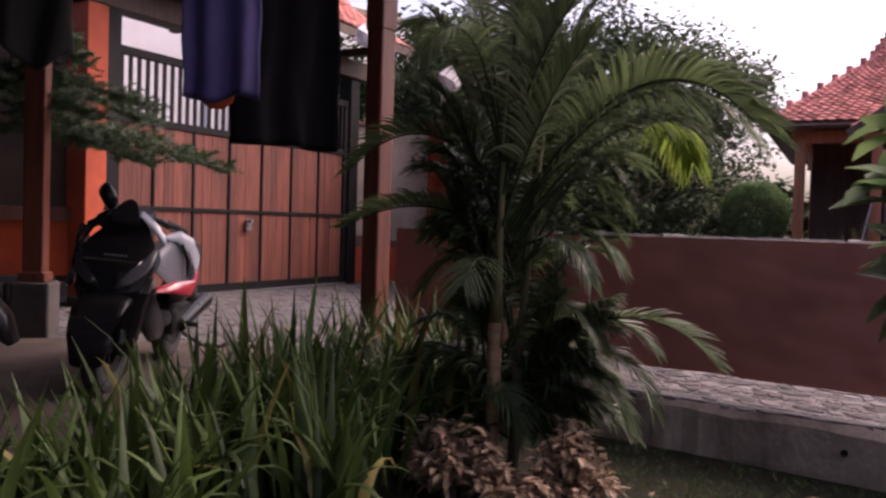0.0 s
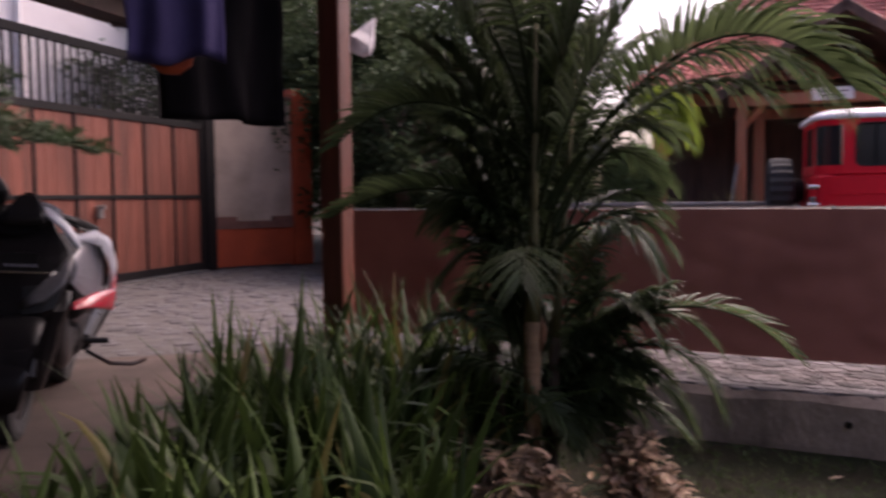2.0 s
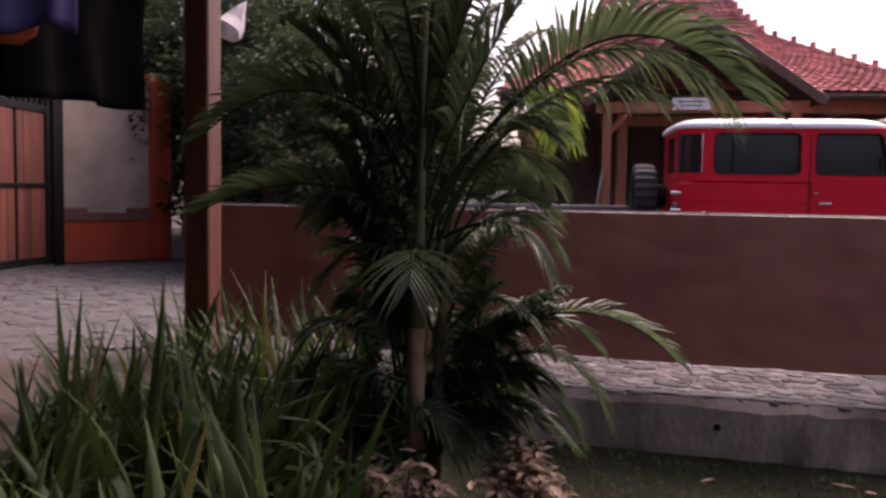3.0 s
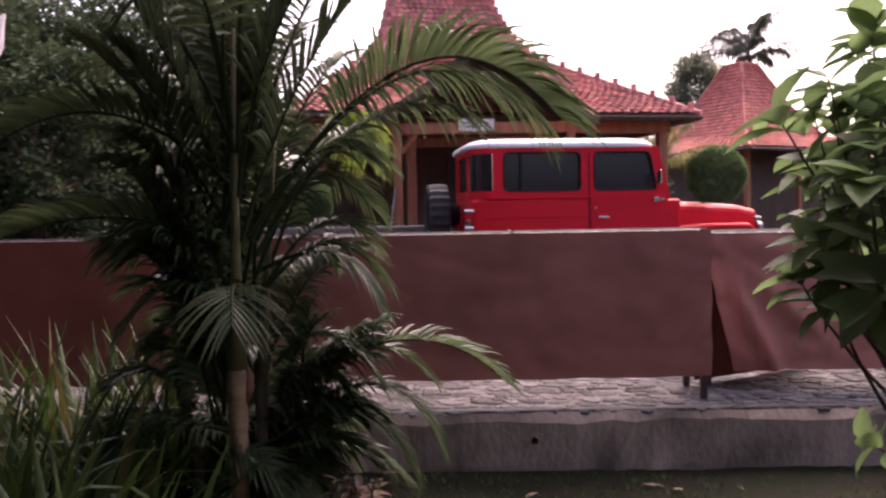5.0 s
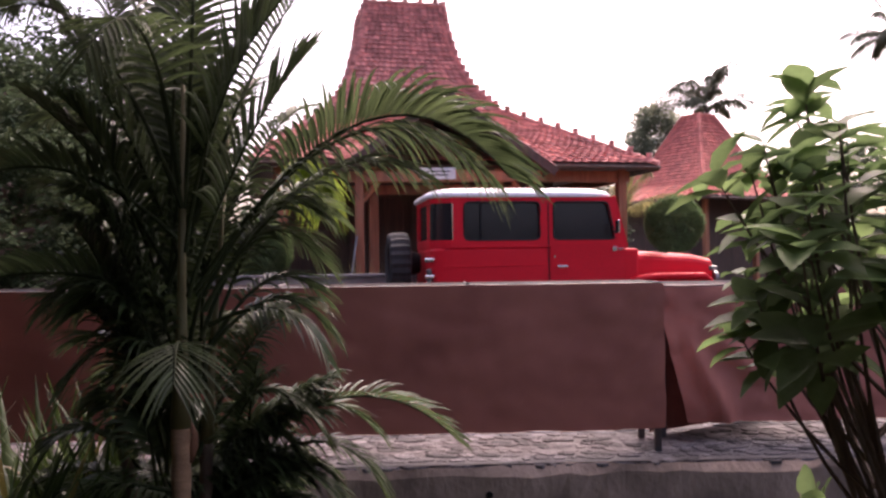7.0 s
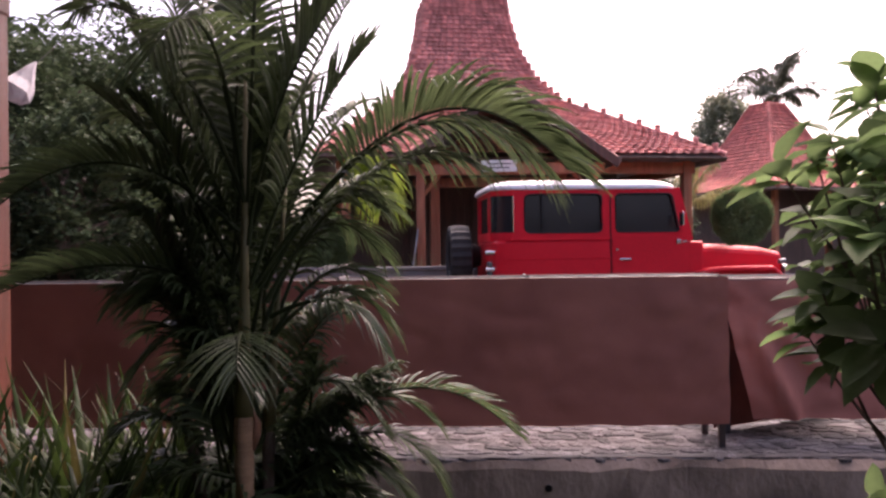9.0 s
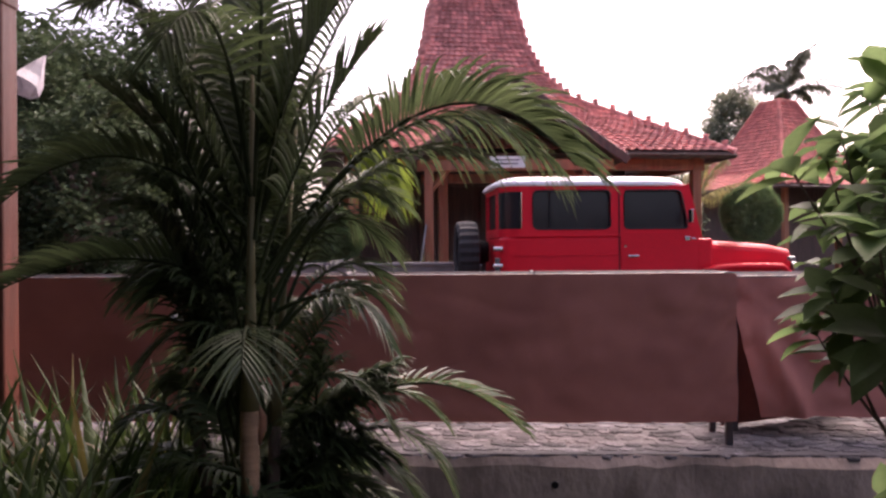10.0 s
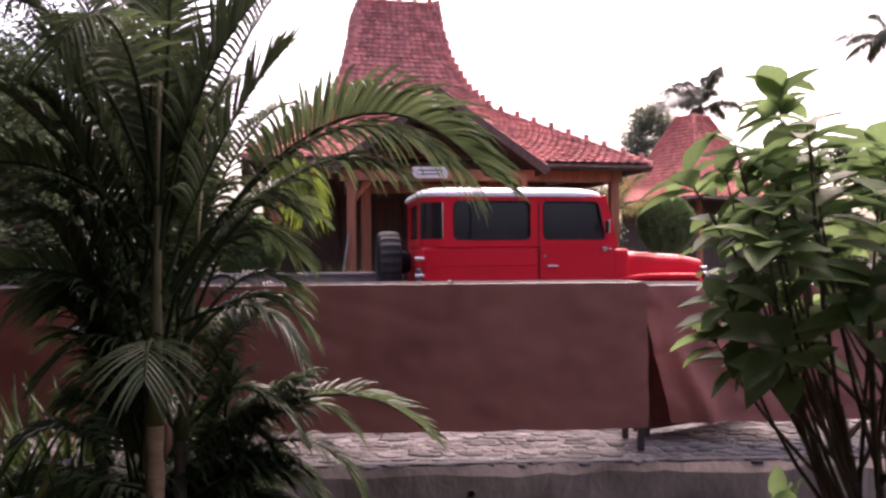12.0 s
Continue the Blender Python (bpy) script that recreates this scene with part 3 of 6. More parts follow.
# ---- tiled roofs ----
def tile_plane(bm, quad, nu, nv, wave=0.025, lap=0.03, gap=0.0):
    """Rows of curved pantiles over a four-sided roof face: a, b along the eave, c, d along the top."""
    a, b, c, d = [Vector(p) for p in quad]
    nrm = (b - a).cross(d - a).normalized()
    if nrm.z < 0:
        nrm = -nrm
    for j in range(nv):
        v0, v1 = j / nv, (j + 1.12) / nv
        for i in range(nu):
            ju = rng.uniform(-0.12, 0.12) / nu
            rows = []
            for v, lift in ((v0, lap + rng.uniform(0, 0.008)), (min(v1, 1), 0.0)):
                row = []
                for k, h in ((0, 0.35), (0.25, 1), (0.55, 0.5), (0.8, 0.0), (1, 0.3)):
                    u = (i + k) / nu + ju * 0.3
                    p = (a.lerp(b, u)).lerp(d.lerp(c, u), v)
                    row.append(bm.verts.new(p + nrm * (lift + wave * h)))
                rows.append(row)
            low = [bm.verts.new(x.co - nrm * 0.02) for x in rows[0]]
            for k in range(4):
                bm.faces.new((rows[0][k], rows[0][k + 1], rows[1][k + 1], rows[1][k]))
                bm.faces.new((low[k], low[k + 1], rows[0][k + 1], rows[0][k]))
    return bm


def hip_caps(t, a, b, n, mat_, crest=True, size=0.06):
    """Ridge tiles with small upright crests along a hip."""
    a, b = Vector(a), Vector(b)
    bm = bmesh.new()
    for i in range(n):
        p, q = a.lerp(b, i / n), a.lerp(b, (i + 1.1) / n)
        rod(bm, p, q, size, size * 0.85, 8)
    part("ridge_tiles", bm, mat_, t)
    if crest:
        for i in range(n):
            p = a.lerp(b, (i + 0.5) / n)
            bm = bmesh.new()
            rod(bm, p + Vector((0, 0, size * 0.5)), p + Vector((0, 0, size * 1.8)), 0.06, 0.045, 6)
            rod(bm, p + Vector((0, 0, size * 1.7)), p + Vector((0, 0, size * 2.35)), 0.06, 0.05, 6)
            part("crest", bm, mat_, t)


def under(bm, quad, th=0.05):
    a = [Vector(p) - Vector((0, 0, 0.01)) for p in quad]
    hi = [bm.verts.new(p) for p in a]
    lo = [bm.verts.new(p - Vector((0, 0, th))) for p in a]
    for k in range(4):
        bm.faces.new((lo[k], lo[(k + 1) % 4], hi[(k + 1) % 4], hi[k]))
    bm.faces.new(lo[::-1])
    bm.faces.new(hi)
    bmesh.ops.recalc_face_normals(bm, faces=bm.faces)
    return bm


def square(c, h, z, yaw, dx=0.0):
    """Corners of a square: front right, back right, back left, front left (front towards local -y)."""
    m = Matrix.Rotation(radians(yaw), 4, "Z")
    return [Vector((c.x, c.y, 0)) + (m @ Vector((x * h + dx, y * h, 0))) + Vector((0, 0, z)) for x, y in ((1, -1), (1, 1), (-1, 1), (-1, -1))]


def joglo(c, yaw, tiers, name, label, tile, nus, nvs, crest=True, front_gap=None):
    t = thing(name, Matrix.Identity(4), label, "house")
    levels = [square(c, lv[0], lv[1], yaw, *lv[2:]) for lv in tiers]
    for li in range(len(levels) - 1):
        lo, hi = levels[li], levels[li + 1]
        for k in range(4):
            k2 = (k + 1) % 4
            quad = (lo[k], lo[k2], hi[k2], hi[k])
            seen = k in (0, 3, 2)
            bm = bmesh.new()
            if seen:
                tile_plane(bm, quad, nus[li], nvs[li])
                part("roof_tiles", bm, tile, t)
            else:
                bm.free()
            part("roof_deck", under(bmesh.new(), quad), WOODD, t)
            hip_caps(t, lo[k], hi[k], max(4, int((hi[k] - lo[k]).length / 0.36)), tile, crest)
    top = levels[-1]
    for k in (0, 2):
        hip_caps(t, top[k], top[(k + 1) % 4], 4, tile, crest)
    hip_caps(t, top[3], top[0], 5, tile, crest)
    bm = bmesh.new()
    lo = levels[0]
    for k in range(4):
        a, b = lo[k], lo[(k + 1) % 4]
        rod(bm, a - Vector((0, 0, 0.06)), b - Vector((0, 0, 0.06)), 0.05, n=4)
    part("eave_board", bm, WOODD, t)
    return t


JC = V(0.58, 17.1)
JYAW = VIEW_YAW + 8
house = joglo(JC, JYAW, [(3.5, 2.76, 0.5), (1.60, 3.98, 0.06), (1.25, 4.46), (0.99, 5.05), (0.82, 5.8), (0.77, 6.2)], "joglo_house", "red-tiled house with tall flaring joglo roof and crested hips", TILE, [42, 22, 18, 15, 13], [22, 6, 6, 8, 5])
jm = Matrix.Translation((JC.x, JC.y, 0)) @ Matrix.Rotation(radians(JYAW), 4, "Z")
for x, y in ((3.5, -3.0), (1.2, -3.0), (-1.0, -3.0), (-2.5, -3.0), (3.5, 3.0), (-2.5, 3.0), (3.5, 0)):
    p = jm @ Vector((x, y, 0))
    bm = bmesh.new()
    box(bm, 0, 0, 1.4, 0.16, 0.16, 2.6, 0.012, jm @ Matrix.Translation((x, y, 0)))
    part("post", bm, WOODL, house, "orange-brown wooden post")
    bm = bmesh.new()
    box(bm, 0, 0, 0.1, 0.34, 0.34, 0.3, 0.03, jm @ Matrix.Translation((x, y, 0)))
    part("post_base", bm, PLINTH, house)
for y in (-3.0, 3.0):
    part("beam", box(bmesh.new(), 0.5, y, 2.58, 6.3, 0.12, 0.2, 0.01, jm), WOODL, house)
for x in (-2.5, 3.5):
    part("beam", box(bmesh.new(), x, 0, 2.58, 0.12, 5.88, 0.2, 0.01, jm), WOODL, house)
part("floor_slab", box(bmesh.new(), 0.5, 0, 0.04, 6.6, 6.6, 0.16, 0.02, jm), PLINTH, house)
part("inner_wall", box(bmesh.new(), 0.5, 0.4, 1.72, 5.9, 0.14, 3.2, 0.0, jm), WOODD, house, "dark carved wooden wall")
part("side_wall", box(bmesh.new(), 3.36, 1.72, 1.45, 0.12, 2.5, 2.7, 0.0, jm), WOODD, house)
for i in range(9):
    part("wall_panel", box(bmesh.new(), -2.1 + 0.65 * i, 0.31, 1.4, 0.5, 0.05, 2.1, 0.012, jm), WOODD, house)

# gabled porch in front of the house
pm = Matrix.Translation(V(1.08, 11.9)) @ Matrix.Rotation(radians(VIEW_YAW), 4, "Z")
porch = thing("gabled_porch", pm, "gabled tiled porch on orange wooden posts", "porch")
HW_, ZE, ZR, LEN = 1.56, 2.46, 3.58, 3.4
for s in (-1, 1):
    q = [(s * HW_, 0, ZE), (s * HW_, LEN, ZE), (0, LEN, ZR), (0, 0, ZR)]
    part("roof_tiles", tile_plane(bmesh.new(), q, 14, 8), TILE, porch)
    part("roof_deck", under(bmesh.new(), q, 0.06), WOODD, porch)
    bm = bmesh.new()
    ang = math.atan2(ZR - ZE, HW_)
    box(bm, 0, 0, 0, math.hypot(HW_, ZR - ZE) + 0.08, 0.05, 0.13, 0.01, Matrix.Translation((s * HW_ / 2, -0.04, (ZE + ZR) / 2 - 0.06)) @ Matrix.Rotation(s * ang, 4, "Y"))
    part("verge_board", bm, WOODD, porch, "dark brown verge board")
    for y in (0.35,):
        part("post", B(s * 1.28, y, 1.2, 0.13, 0.13, 2.4, 0.012), WOODL, porch, "orange-brown wooden post")
        part("post_base", B(s * 1.28, y, 0.1, 0.28, 0.28, 0.26, 0.03), PLINTH, porch)
        br = bmesh.new()
        rod(br, (s * 1.28, y, 1.95), (s * 1.0, y, 2.3), 0.04, n=4)
        part("brace", br, WOODL, porch)
part("ridge", rod(bmesh.new(), (0, -0.05, ZR + 0.04), (0, LEN, ZR + 0.04), 0.09, n=8), TILE, porch)
for y in (0.35, 2.6):
    part("tie_beam", B(0, y, 2.36, 2.9, 0.12, 0.16, 0.01), WOODL, porch)
part("gable_boarding", slab(bmesh.new(), [(-1.3, 2.5), (1.3, 2.5), (1.3, 2.56), (-1.3, 2.56)], 2.44, 2.7), WOODD, porch)
sgn = thing("hanging_sign", pm, "small white sign board hung on the porch beam", "sign")
part("board", B(-0.12, 0.26, 2.40, 0.52, 0.02, 0.17, 0.004), SIGNW, sgn)
for i, w in enumerate((0.36, 0.30)):
    part("text_bar", B(-0.12, 0.247, 2.43 - 0.055 * i, w, 0.004, 0.016), BLACKP, sgn)

# second, smaller tiled house
H2 = V(10.75, 26.5)
house2 = joglo(H2, VIEW_YAW + 26, [(3.1, 2.85), (1.75, 3.35), (1.02, 4.4), (0.36, 5.75)], "small_tiled_house", "small house with bright red pyramid roof", TILE2, [26, 18, 13], [8, 9, 11], crest=False)
hm = Matrix.Translation((H2.x, H2.y, 0)) @ Matrix.Rotation(radians(VIEW_YAW + 26), 4, "Z")
part("wall", box(bmesh.new(), 0, 0, 1.45, 3.3, 3.3, 2.9, 0.0, hm), WOODD, house2)
for x in (-2.2, 0, 2.2):
    part("post", box(bmesh.new(), x, -2.2, 1.45, 0.14, 0.14, 2.96, 0.0, hm), WOODL, house2)

# low far wall behind the car
fw = part("courtyard_wall", box(bmesh.new(), 0, 0, 0.45, 5.2, 0.15, 0.94, 0.01, Matrix.Translation(V(-1.6, 10.6)) @ Matrix.Rotation(radians(VIEW_YAW), 4, "Z")), GREYW)
tagged(fw, "low grey wall behind the covered benches", "low wall", kind="structure")
fc = part("coping", box(bmesh.new(), 0, 0, 0.94, 5.24, 0.22, 0.04, 0.008, Matrix.Translation(V(-1.6, 10.6)) @ Matrix.Rotation(radians(VIEW_YAW), 4, "Z")), GREYW, fw)
fc.matrix_parent_inverse = fw.matrix_world.inverted()


# ---- gate, its roof and the boundary wall ----
GA, GB = Vector((-1.62, 13.42, 0)), Vector((-3.86, 9.32, 0))   # ends of the sliding gate
GL = (GB - GA).length
GYAW = math.degrees(math.atan2((GA - GB).y, (GA - GB).x))
gm = Matrix.Translation(GB) @ Matrix.Rotation(radians(GYAW), 4, "Z")    # local x from the left end to the right, -y towards the drive
gate = thing("sliding_gate", gm, "sliding gate with reddish wooden boards in a black steel frame", "gate")
for z, h in ((0.09, 0.10), (1.10, 0.05), (2.12, 0.09), (2.90, 0.10)):
    part("rail", B(GL / 2, 0, z, GL - 0.02, 0.06, h, 0.004), BLACKM, gate)
for x in (0.04, GL - 0.04):
    part("stile", B(x, 0, 1.48, 0.09, 0.07, 2.94, 0.004), BLACKM, gate)
NP = 7
for i in range(1, NP):
    part("mullion", B(0.08 + (GL - 0.16) * i / NP, -0.006, 1.1, 0.035, 0.05, 1.98, 0.003), BLACKM, gate)
pw = (GL - 0.16) / NP
for i in range(NP):
    for z0, z1 in ((0.14, 1.075), (1.125, 2.075)):
        for k in range(4):
            x0 = 0.08 + pw * i + 0.018 + (pw - 0.036) * k / 4
            part("plank", B(x0 + (pw - 0.036) / 8, rng.uniform(-0.004, 0.004), (z0 + z1) / 2, (pw - 0.036) / 4 - 0.004, 0.022, z1 - z0), WOODP, gate)
for i in range(36):
    part("bar", B(0.12 + (GL - 0.24) * i / 35, 0, 2.51, 0.05, 0.02, 0.72), BLACKM, gate)
lock = bmesh.new()
box(lock, 2.35, -0.06, 0.92, 0.1, 0.05, 0.16, 0.012)
rod(lock, (2.35, -0.08, 0.98), (2.35, -0.13, 0.98), 0.028, n=12)
part("lock", lock, GALV, gate, "worn brass-grey lock case")
part("ground_track", B(GL / 2, -0.02, 0.01, GL + 0.3, 0.07, 0.03), GALV, gate)

gp = thing("gate_portal", gm, "gate portal with pillars, dark beam and tiled canopy", "gate roof")
part("pillar", B(GL + 0.14, 0.05, 1.65, 0.24, 0.24, 3.3, 0.01), BLACKM, gp, "black steel post")
part("pillar", B(-0.2, 0.0, 1.70, 0.27, 0.32, 3.20, 0.01), ORANGE, gp, "orange painted pillar")
part("pillar_edge", B(0.05, -0.05, 1.65, 0.2, 0.12, 3.3, 0.006), BLACKM, gp)
part("pillar_base", B(-0.2, 0.0, 0.04, 0.34, 0.40, 0.13, 0.02), PLINTH, gp, "rough stone pillar base")
part("beam", B(GL / 2, 0.05, 3.47, GL + 1.0, 0.3, 0.28, 0.01), WOODD, gp, "dark timber beam")
q = [(-0.7, -0.75, 3.86), (GL + 0.75, -0.75, 3.86), (GL + 0.75, 0.5, 4.65), (-0.7, 0.5, 4.65)]
part("roof_tiles", tile_plane(bmesh.new(), q, 30, 7), TILE, gp)
part("roof_deck", under(bmesh.new(), q, 0.06), WOODD, gp)
q = [(GL + 0.75, 1.75, 3.86), (-0.7, 1.75, 3.86), (-0.7, 0.5, 4.65), (GL + 0.75, 0.5, 4.65)]
part("roof_deck", under(bmesh.new(), q, 0.06), WOODD, gp)
bm = bmesh.new()
for i in range(20):
    rod(bm, (-0.7 + 0.3 * i, 0.5, 4.68), (-0.4 + 0.3 * i, 0.5, 4.68), 0.1, 0.085, 8)
part("ridge_tiles", bm, TILE, gp)
part("fascia", B(GL / 2, -0.74, 3.80, GL + 1.4, 0.03, 0.12), WOODD, gp)
for x in (0.0, GL / 2, GL):
    part("bracket", B(x, 0.4, 3.72, 0.12, 2.1, 0.12), WOODD, gp)

# boundary wall to the right of the gate
GR = GA + (GA - GB).normalized() * 0.3
WR = Vector((-0.22, 14.25, 0))
wy = math.atan2((WR - GR).y, (WR - GR).x)
wm = Matrix.Translation(GR) @ Matrix.Rotation(wy, 4, "Z")
WLEN = 1.3


def boundary(name, m, length, base, label):
    w = thing(name, m, label, "wall", kind="structure")
    part("plaster", B(length / 2, 0.14, 1.3 + base / 2, length, 0.24, 2.6 - base), PLASTER, w)
    part("dado", B(length / 2, 0.0, base + 0.29, length, 0.06, 0.58, 0.004), ORANGE, w, "orange painted dado")
    part("band", B(length / 2, -0.004, base + 0.64, length, 0.09, 0.12, 0.006), BAND, w)
    for x in (0.12, length - 0.12):
        part("step_band", B(x + (0.06 if x < 1 else -0.06), -0.004, base + 0.735, 0.34, 0.08, 0.07, 0.006), BAND, w)
    part("coping", B(length / 2, 0.14, 2.63, length + 0.06, 0.34, 0.07, 0.01), BAND, w)
    return w


bw = boundary("wall_east", wm, WLEN, 0.02, "grey plaster boundary wall with orange dado")
part("pilaster", B(WLEN + 0.16, 0.08, 1.4, 0.32, 0.32, 2.8, 0.01), ORANGE, bw, "orange pilaster")
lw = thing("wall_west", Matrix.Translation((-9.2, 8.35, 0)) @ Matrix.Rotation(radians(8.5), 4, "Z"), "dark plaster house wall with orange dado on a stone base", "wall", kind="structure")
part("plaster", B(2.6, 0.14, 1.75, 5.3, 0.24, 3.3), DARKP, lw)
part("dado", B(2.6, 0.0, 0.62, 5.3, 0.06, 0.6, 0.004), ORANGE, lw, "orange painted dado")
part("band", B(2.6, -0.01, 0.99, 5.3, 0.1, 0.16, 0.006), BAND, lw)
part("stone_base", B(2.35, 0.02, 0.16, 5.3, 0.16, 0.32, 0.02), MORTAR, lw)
for i in range(4):
    part("shutter", B(1.4 + 0.62 * i, -0.01, 1.9, 0.5, 0.05, 1.5, 0.01), WOODD, lw)
for i in range(14):
    part("stone", B(2.2 + 0.22 * i, -0.075 + rng.uniform(-0.015, 0.015), 0.14, 0.19, 0.06, rng.uniform(0.16, 0.24), 0.02), STONE, lw)

# pale house behind the gate
ph = thing("pale_house", Matrix.Translation((-6.2, 19.5, 0)) @ Matrix.Rotation(radians(40), 4, "Z"), "pale pink plastered house behind the gate", "house")
part("wall", B(3.0, 1.5, 3.3, 13, 3.2, 6.6, 0.02), PALE, ph)
part("parapet", B(3.0, 1.5, 6.68, 13.2, 3.4, 0.16, 0.02), PLASTER, ph)
for x in (-2.2, 0.6, 3.2):
    part("downpipe", rod(bmesh.new(), (x, -0.16, 0), (x, -0.16, 6.5), 0.06, n=10), WHITE, ph)


# ---- timber posts ----
def post(name, x, y, yaw, w, h, plinth):
    t = thing(name, pose(x, y, -0.02, 0, 0, yaw), "tall reddish-brown timber post" + (" on a grey plinth" if plinth else ""), "post", "timber posts")
    part("shaft", B(0, 0, h / 2 + (0.46 if plinth else -0.05), w, w, h, 0.012), WOODO, t)
    if plinth:
        part("plinth", B(0, 0, 0.23, 0.3, 0.3, 0.46, 0.02), PLINTH, t, "grey cast plinth")
        part("collar", B(0, 0, 0.5, w + 0.05, w + 0.05, 0.08, 0.01), WOODO, t)
    else:
        part("step", B(0, 0, h * 0.71, w + 0.012, w + 0.012, 0.5, 0.01), WOODO, t)
    return t


post("timber_post", -0.405, 4.98, 54, 0.125, 3.4, False)
post("timber_post", -3.32, 6.75, 8, 0.16, 3.0, True)


# unseen roof assumed on the posts, over the driveway; outline drawn to shade the left
canopy = thing("unseen_shade_canopy", Matrix.Identity(4), "unseen timber canopy on the posts, outlined to shade the left side", "canopy")
part("roof_deck", slab(bmesh.new(), [(-9.5, -7), (-0.4, -7), (-0.35, 1.5), (-0.1, 3.0), (0.2, 4.3), (1.5, 4.8), (2.1, 5.5), (1.3, 6.6), (-2.6, 8.1), (-9.5, 8.1)], 3.42, 3.5), WOODD, canopy)
part("beam", rod(bmesh.new(), (-0.375, 4.98, 3.36), (-3.32, 6.75, 3.36), 0.07, n=4), WOODO, canopy)
part("beam", rod(bmesh.new(), (-3.32, 6.75, 3.36), (-9.4, 6.75, 3.36), 0.07, n=4), WOODO, canopy)


# unseen walls added to close the covered side and keep light off it
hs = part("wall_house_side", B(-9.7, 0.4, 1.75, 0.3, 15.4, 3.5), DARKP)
tagged(hs, "unseen dark wall added on the left to cut light", "wall", kind="structure")
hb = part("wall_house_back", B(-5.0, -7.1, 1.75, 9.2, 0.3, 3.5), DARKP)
tagged(hb, "unseen dark wall added at the back to cut light", "wall", kind="structure")


# ---- washing ----
def cloth(name, m, w, h, material, label, group, bottom=0.05, folds=0.035, seed=0.0, taper=0.0):
    t = thing(name, m, label, "laundry", group)
    nx, nz = 26, 26
    verts, faces = [], []
    for side in (0, 1):
        for j in range(nz + 1):
            for i in range(nx + 1):
                u, v = i / nx - 0.5, j / nz
                y = folds * (0.3 + 0.7 * (1 - v)) * (math.sin(u * 15 + seed + 2 * noise.noise((u * 2, v * 2, seed))) + 0.8 * noise.noise((u * 6 + seed, v * 3, 1)))
                z = -h * (1 - v) - bottom * (noise.noise((u * 2.6 + seed, 4, 0)) + 0.5 * math.cos(u * 6 + seed)) * (1 - v)
                verts.append((u * w * (1 - taper * (1 - v)) + 0.012 * noise.noise((v * 5, seed, u)), y + (0.035 if side else 0), z))
    n = (nx + 1) * (nz + 1)
    for side in (0, 1):
        for j in range(nz):
            for i in range(nx):
                a = side * n + j * (nx + 1) + i
                q = (a, a + 1, a + nx + 2, a + nx + 1)
                faces.append(q if side == 0 else q[::-1])
    edge = [k for k in range(nx + 1)]
    for a, b in zip(edge, edge[1:]):
        faces.append((b, a, n + a, n + b))
    for j in range(nz):
        for i in (0, nx):
            a, b = j * (nx + 1) + i, (j + 1) * (nx + 1) + i
            faces.append((a, b, n + b, n + a) if i == 0 else (b, a, n + a, n + b))
    raw("fabric", verts, faces, material, t, smooth=True)
    bm = bmesh.new()
    tube(bm, [(-w * 0.42, 0.015, -0.02), (0, 0.015, 0.07), (w * 0.42, 0.015, -0.02)], 0.008, 6)
    tube(bm, [(0, 0.015, 0.07), (0, 0.015, 0.13), (0.025, 0.015, 0.16), (0, 0.015, 0.19), (-0.02, 0.015, 0.17)], 0.004, 6)
    part("hanger", bm, BLACKP, t, "black clothes hanger")
    return t


line = tube(bmesh.new(), [(-3.3, 6.7, 2.78), (-3.9, 4.2, 2.74), (-2.6, 3.95, 2.70), (-1.05, 3.98, 2.70), (-0.375, 4.98, 2.8)], 0.012, 6)
tagged(part("clothes_line", line, STEEL), "dark clothes line tied to the timber posts", "clothes line")
cloth("hanging_shirt", pose(-1.08, 3.95, 2.56, 0, 0, 8), 0.35, 0.99, PURPLE, "dark violet shirt hanging on a black hanger", "washing on the line", 0.03, 0.02, 1.0)
cloth("hanging_trousers", pose(-0.93, 4.86, 2.60, 0, 0, 40), 0.66, 1.17, BLACKC, "black garment hanging with soft folds", "washing on the line", 0.02, 0.04, 3.0)
cloth("hanging_jacket", pose(-2.1, 4.0, 2.56, 0, 0, 10), 0.5, 0.79, OLIVE, "dark olive jacket hanging with uneven hem", "washing on the line", 0.07, 0.04, 5.0, -0.1)
shirt = bpy.data.objects["hanging_shirt"]
bm = bmesh.new()
loft(bm, [((-0.02, 0.05, -0.93), (0.09, 0, 0), (0, 0.012, 0)), ((-0.02, 0.05, -1.0), (0.075, 0, 0), (0, 0.012, 0)), ((-0.02, 0.05, -1.035), (0.03, 0, 0), (0, 0.008, 0))], 16)
part("lining", bm, ORANGE, shirt, "orange lining under the hem", smooth=True)
line = tube(bmesh.new(), [(-0.375, 4.98, 2.83), (-0.7, 4.94, 2.80), (-1.0, 4.9, 2.79), (-1.3, 4.6, 2.77), (-1.12, 3.98, 2.76)], 0.008, 6)
tagged(part("clothes_line", line, STEEL), "dark cord between post and line", "clothes line")


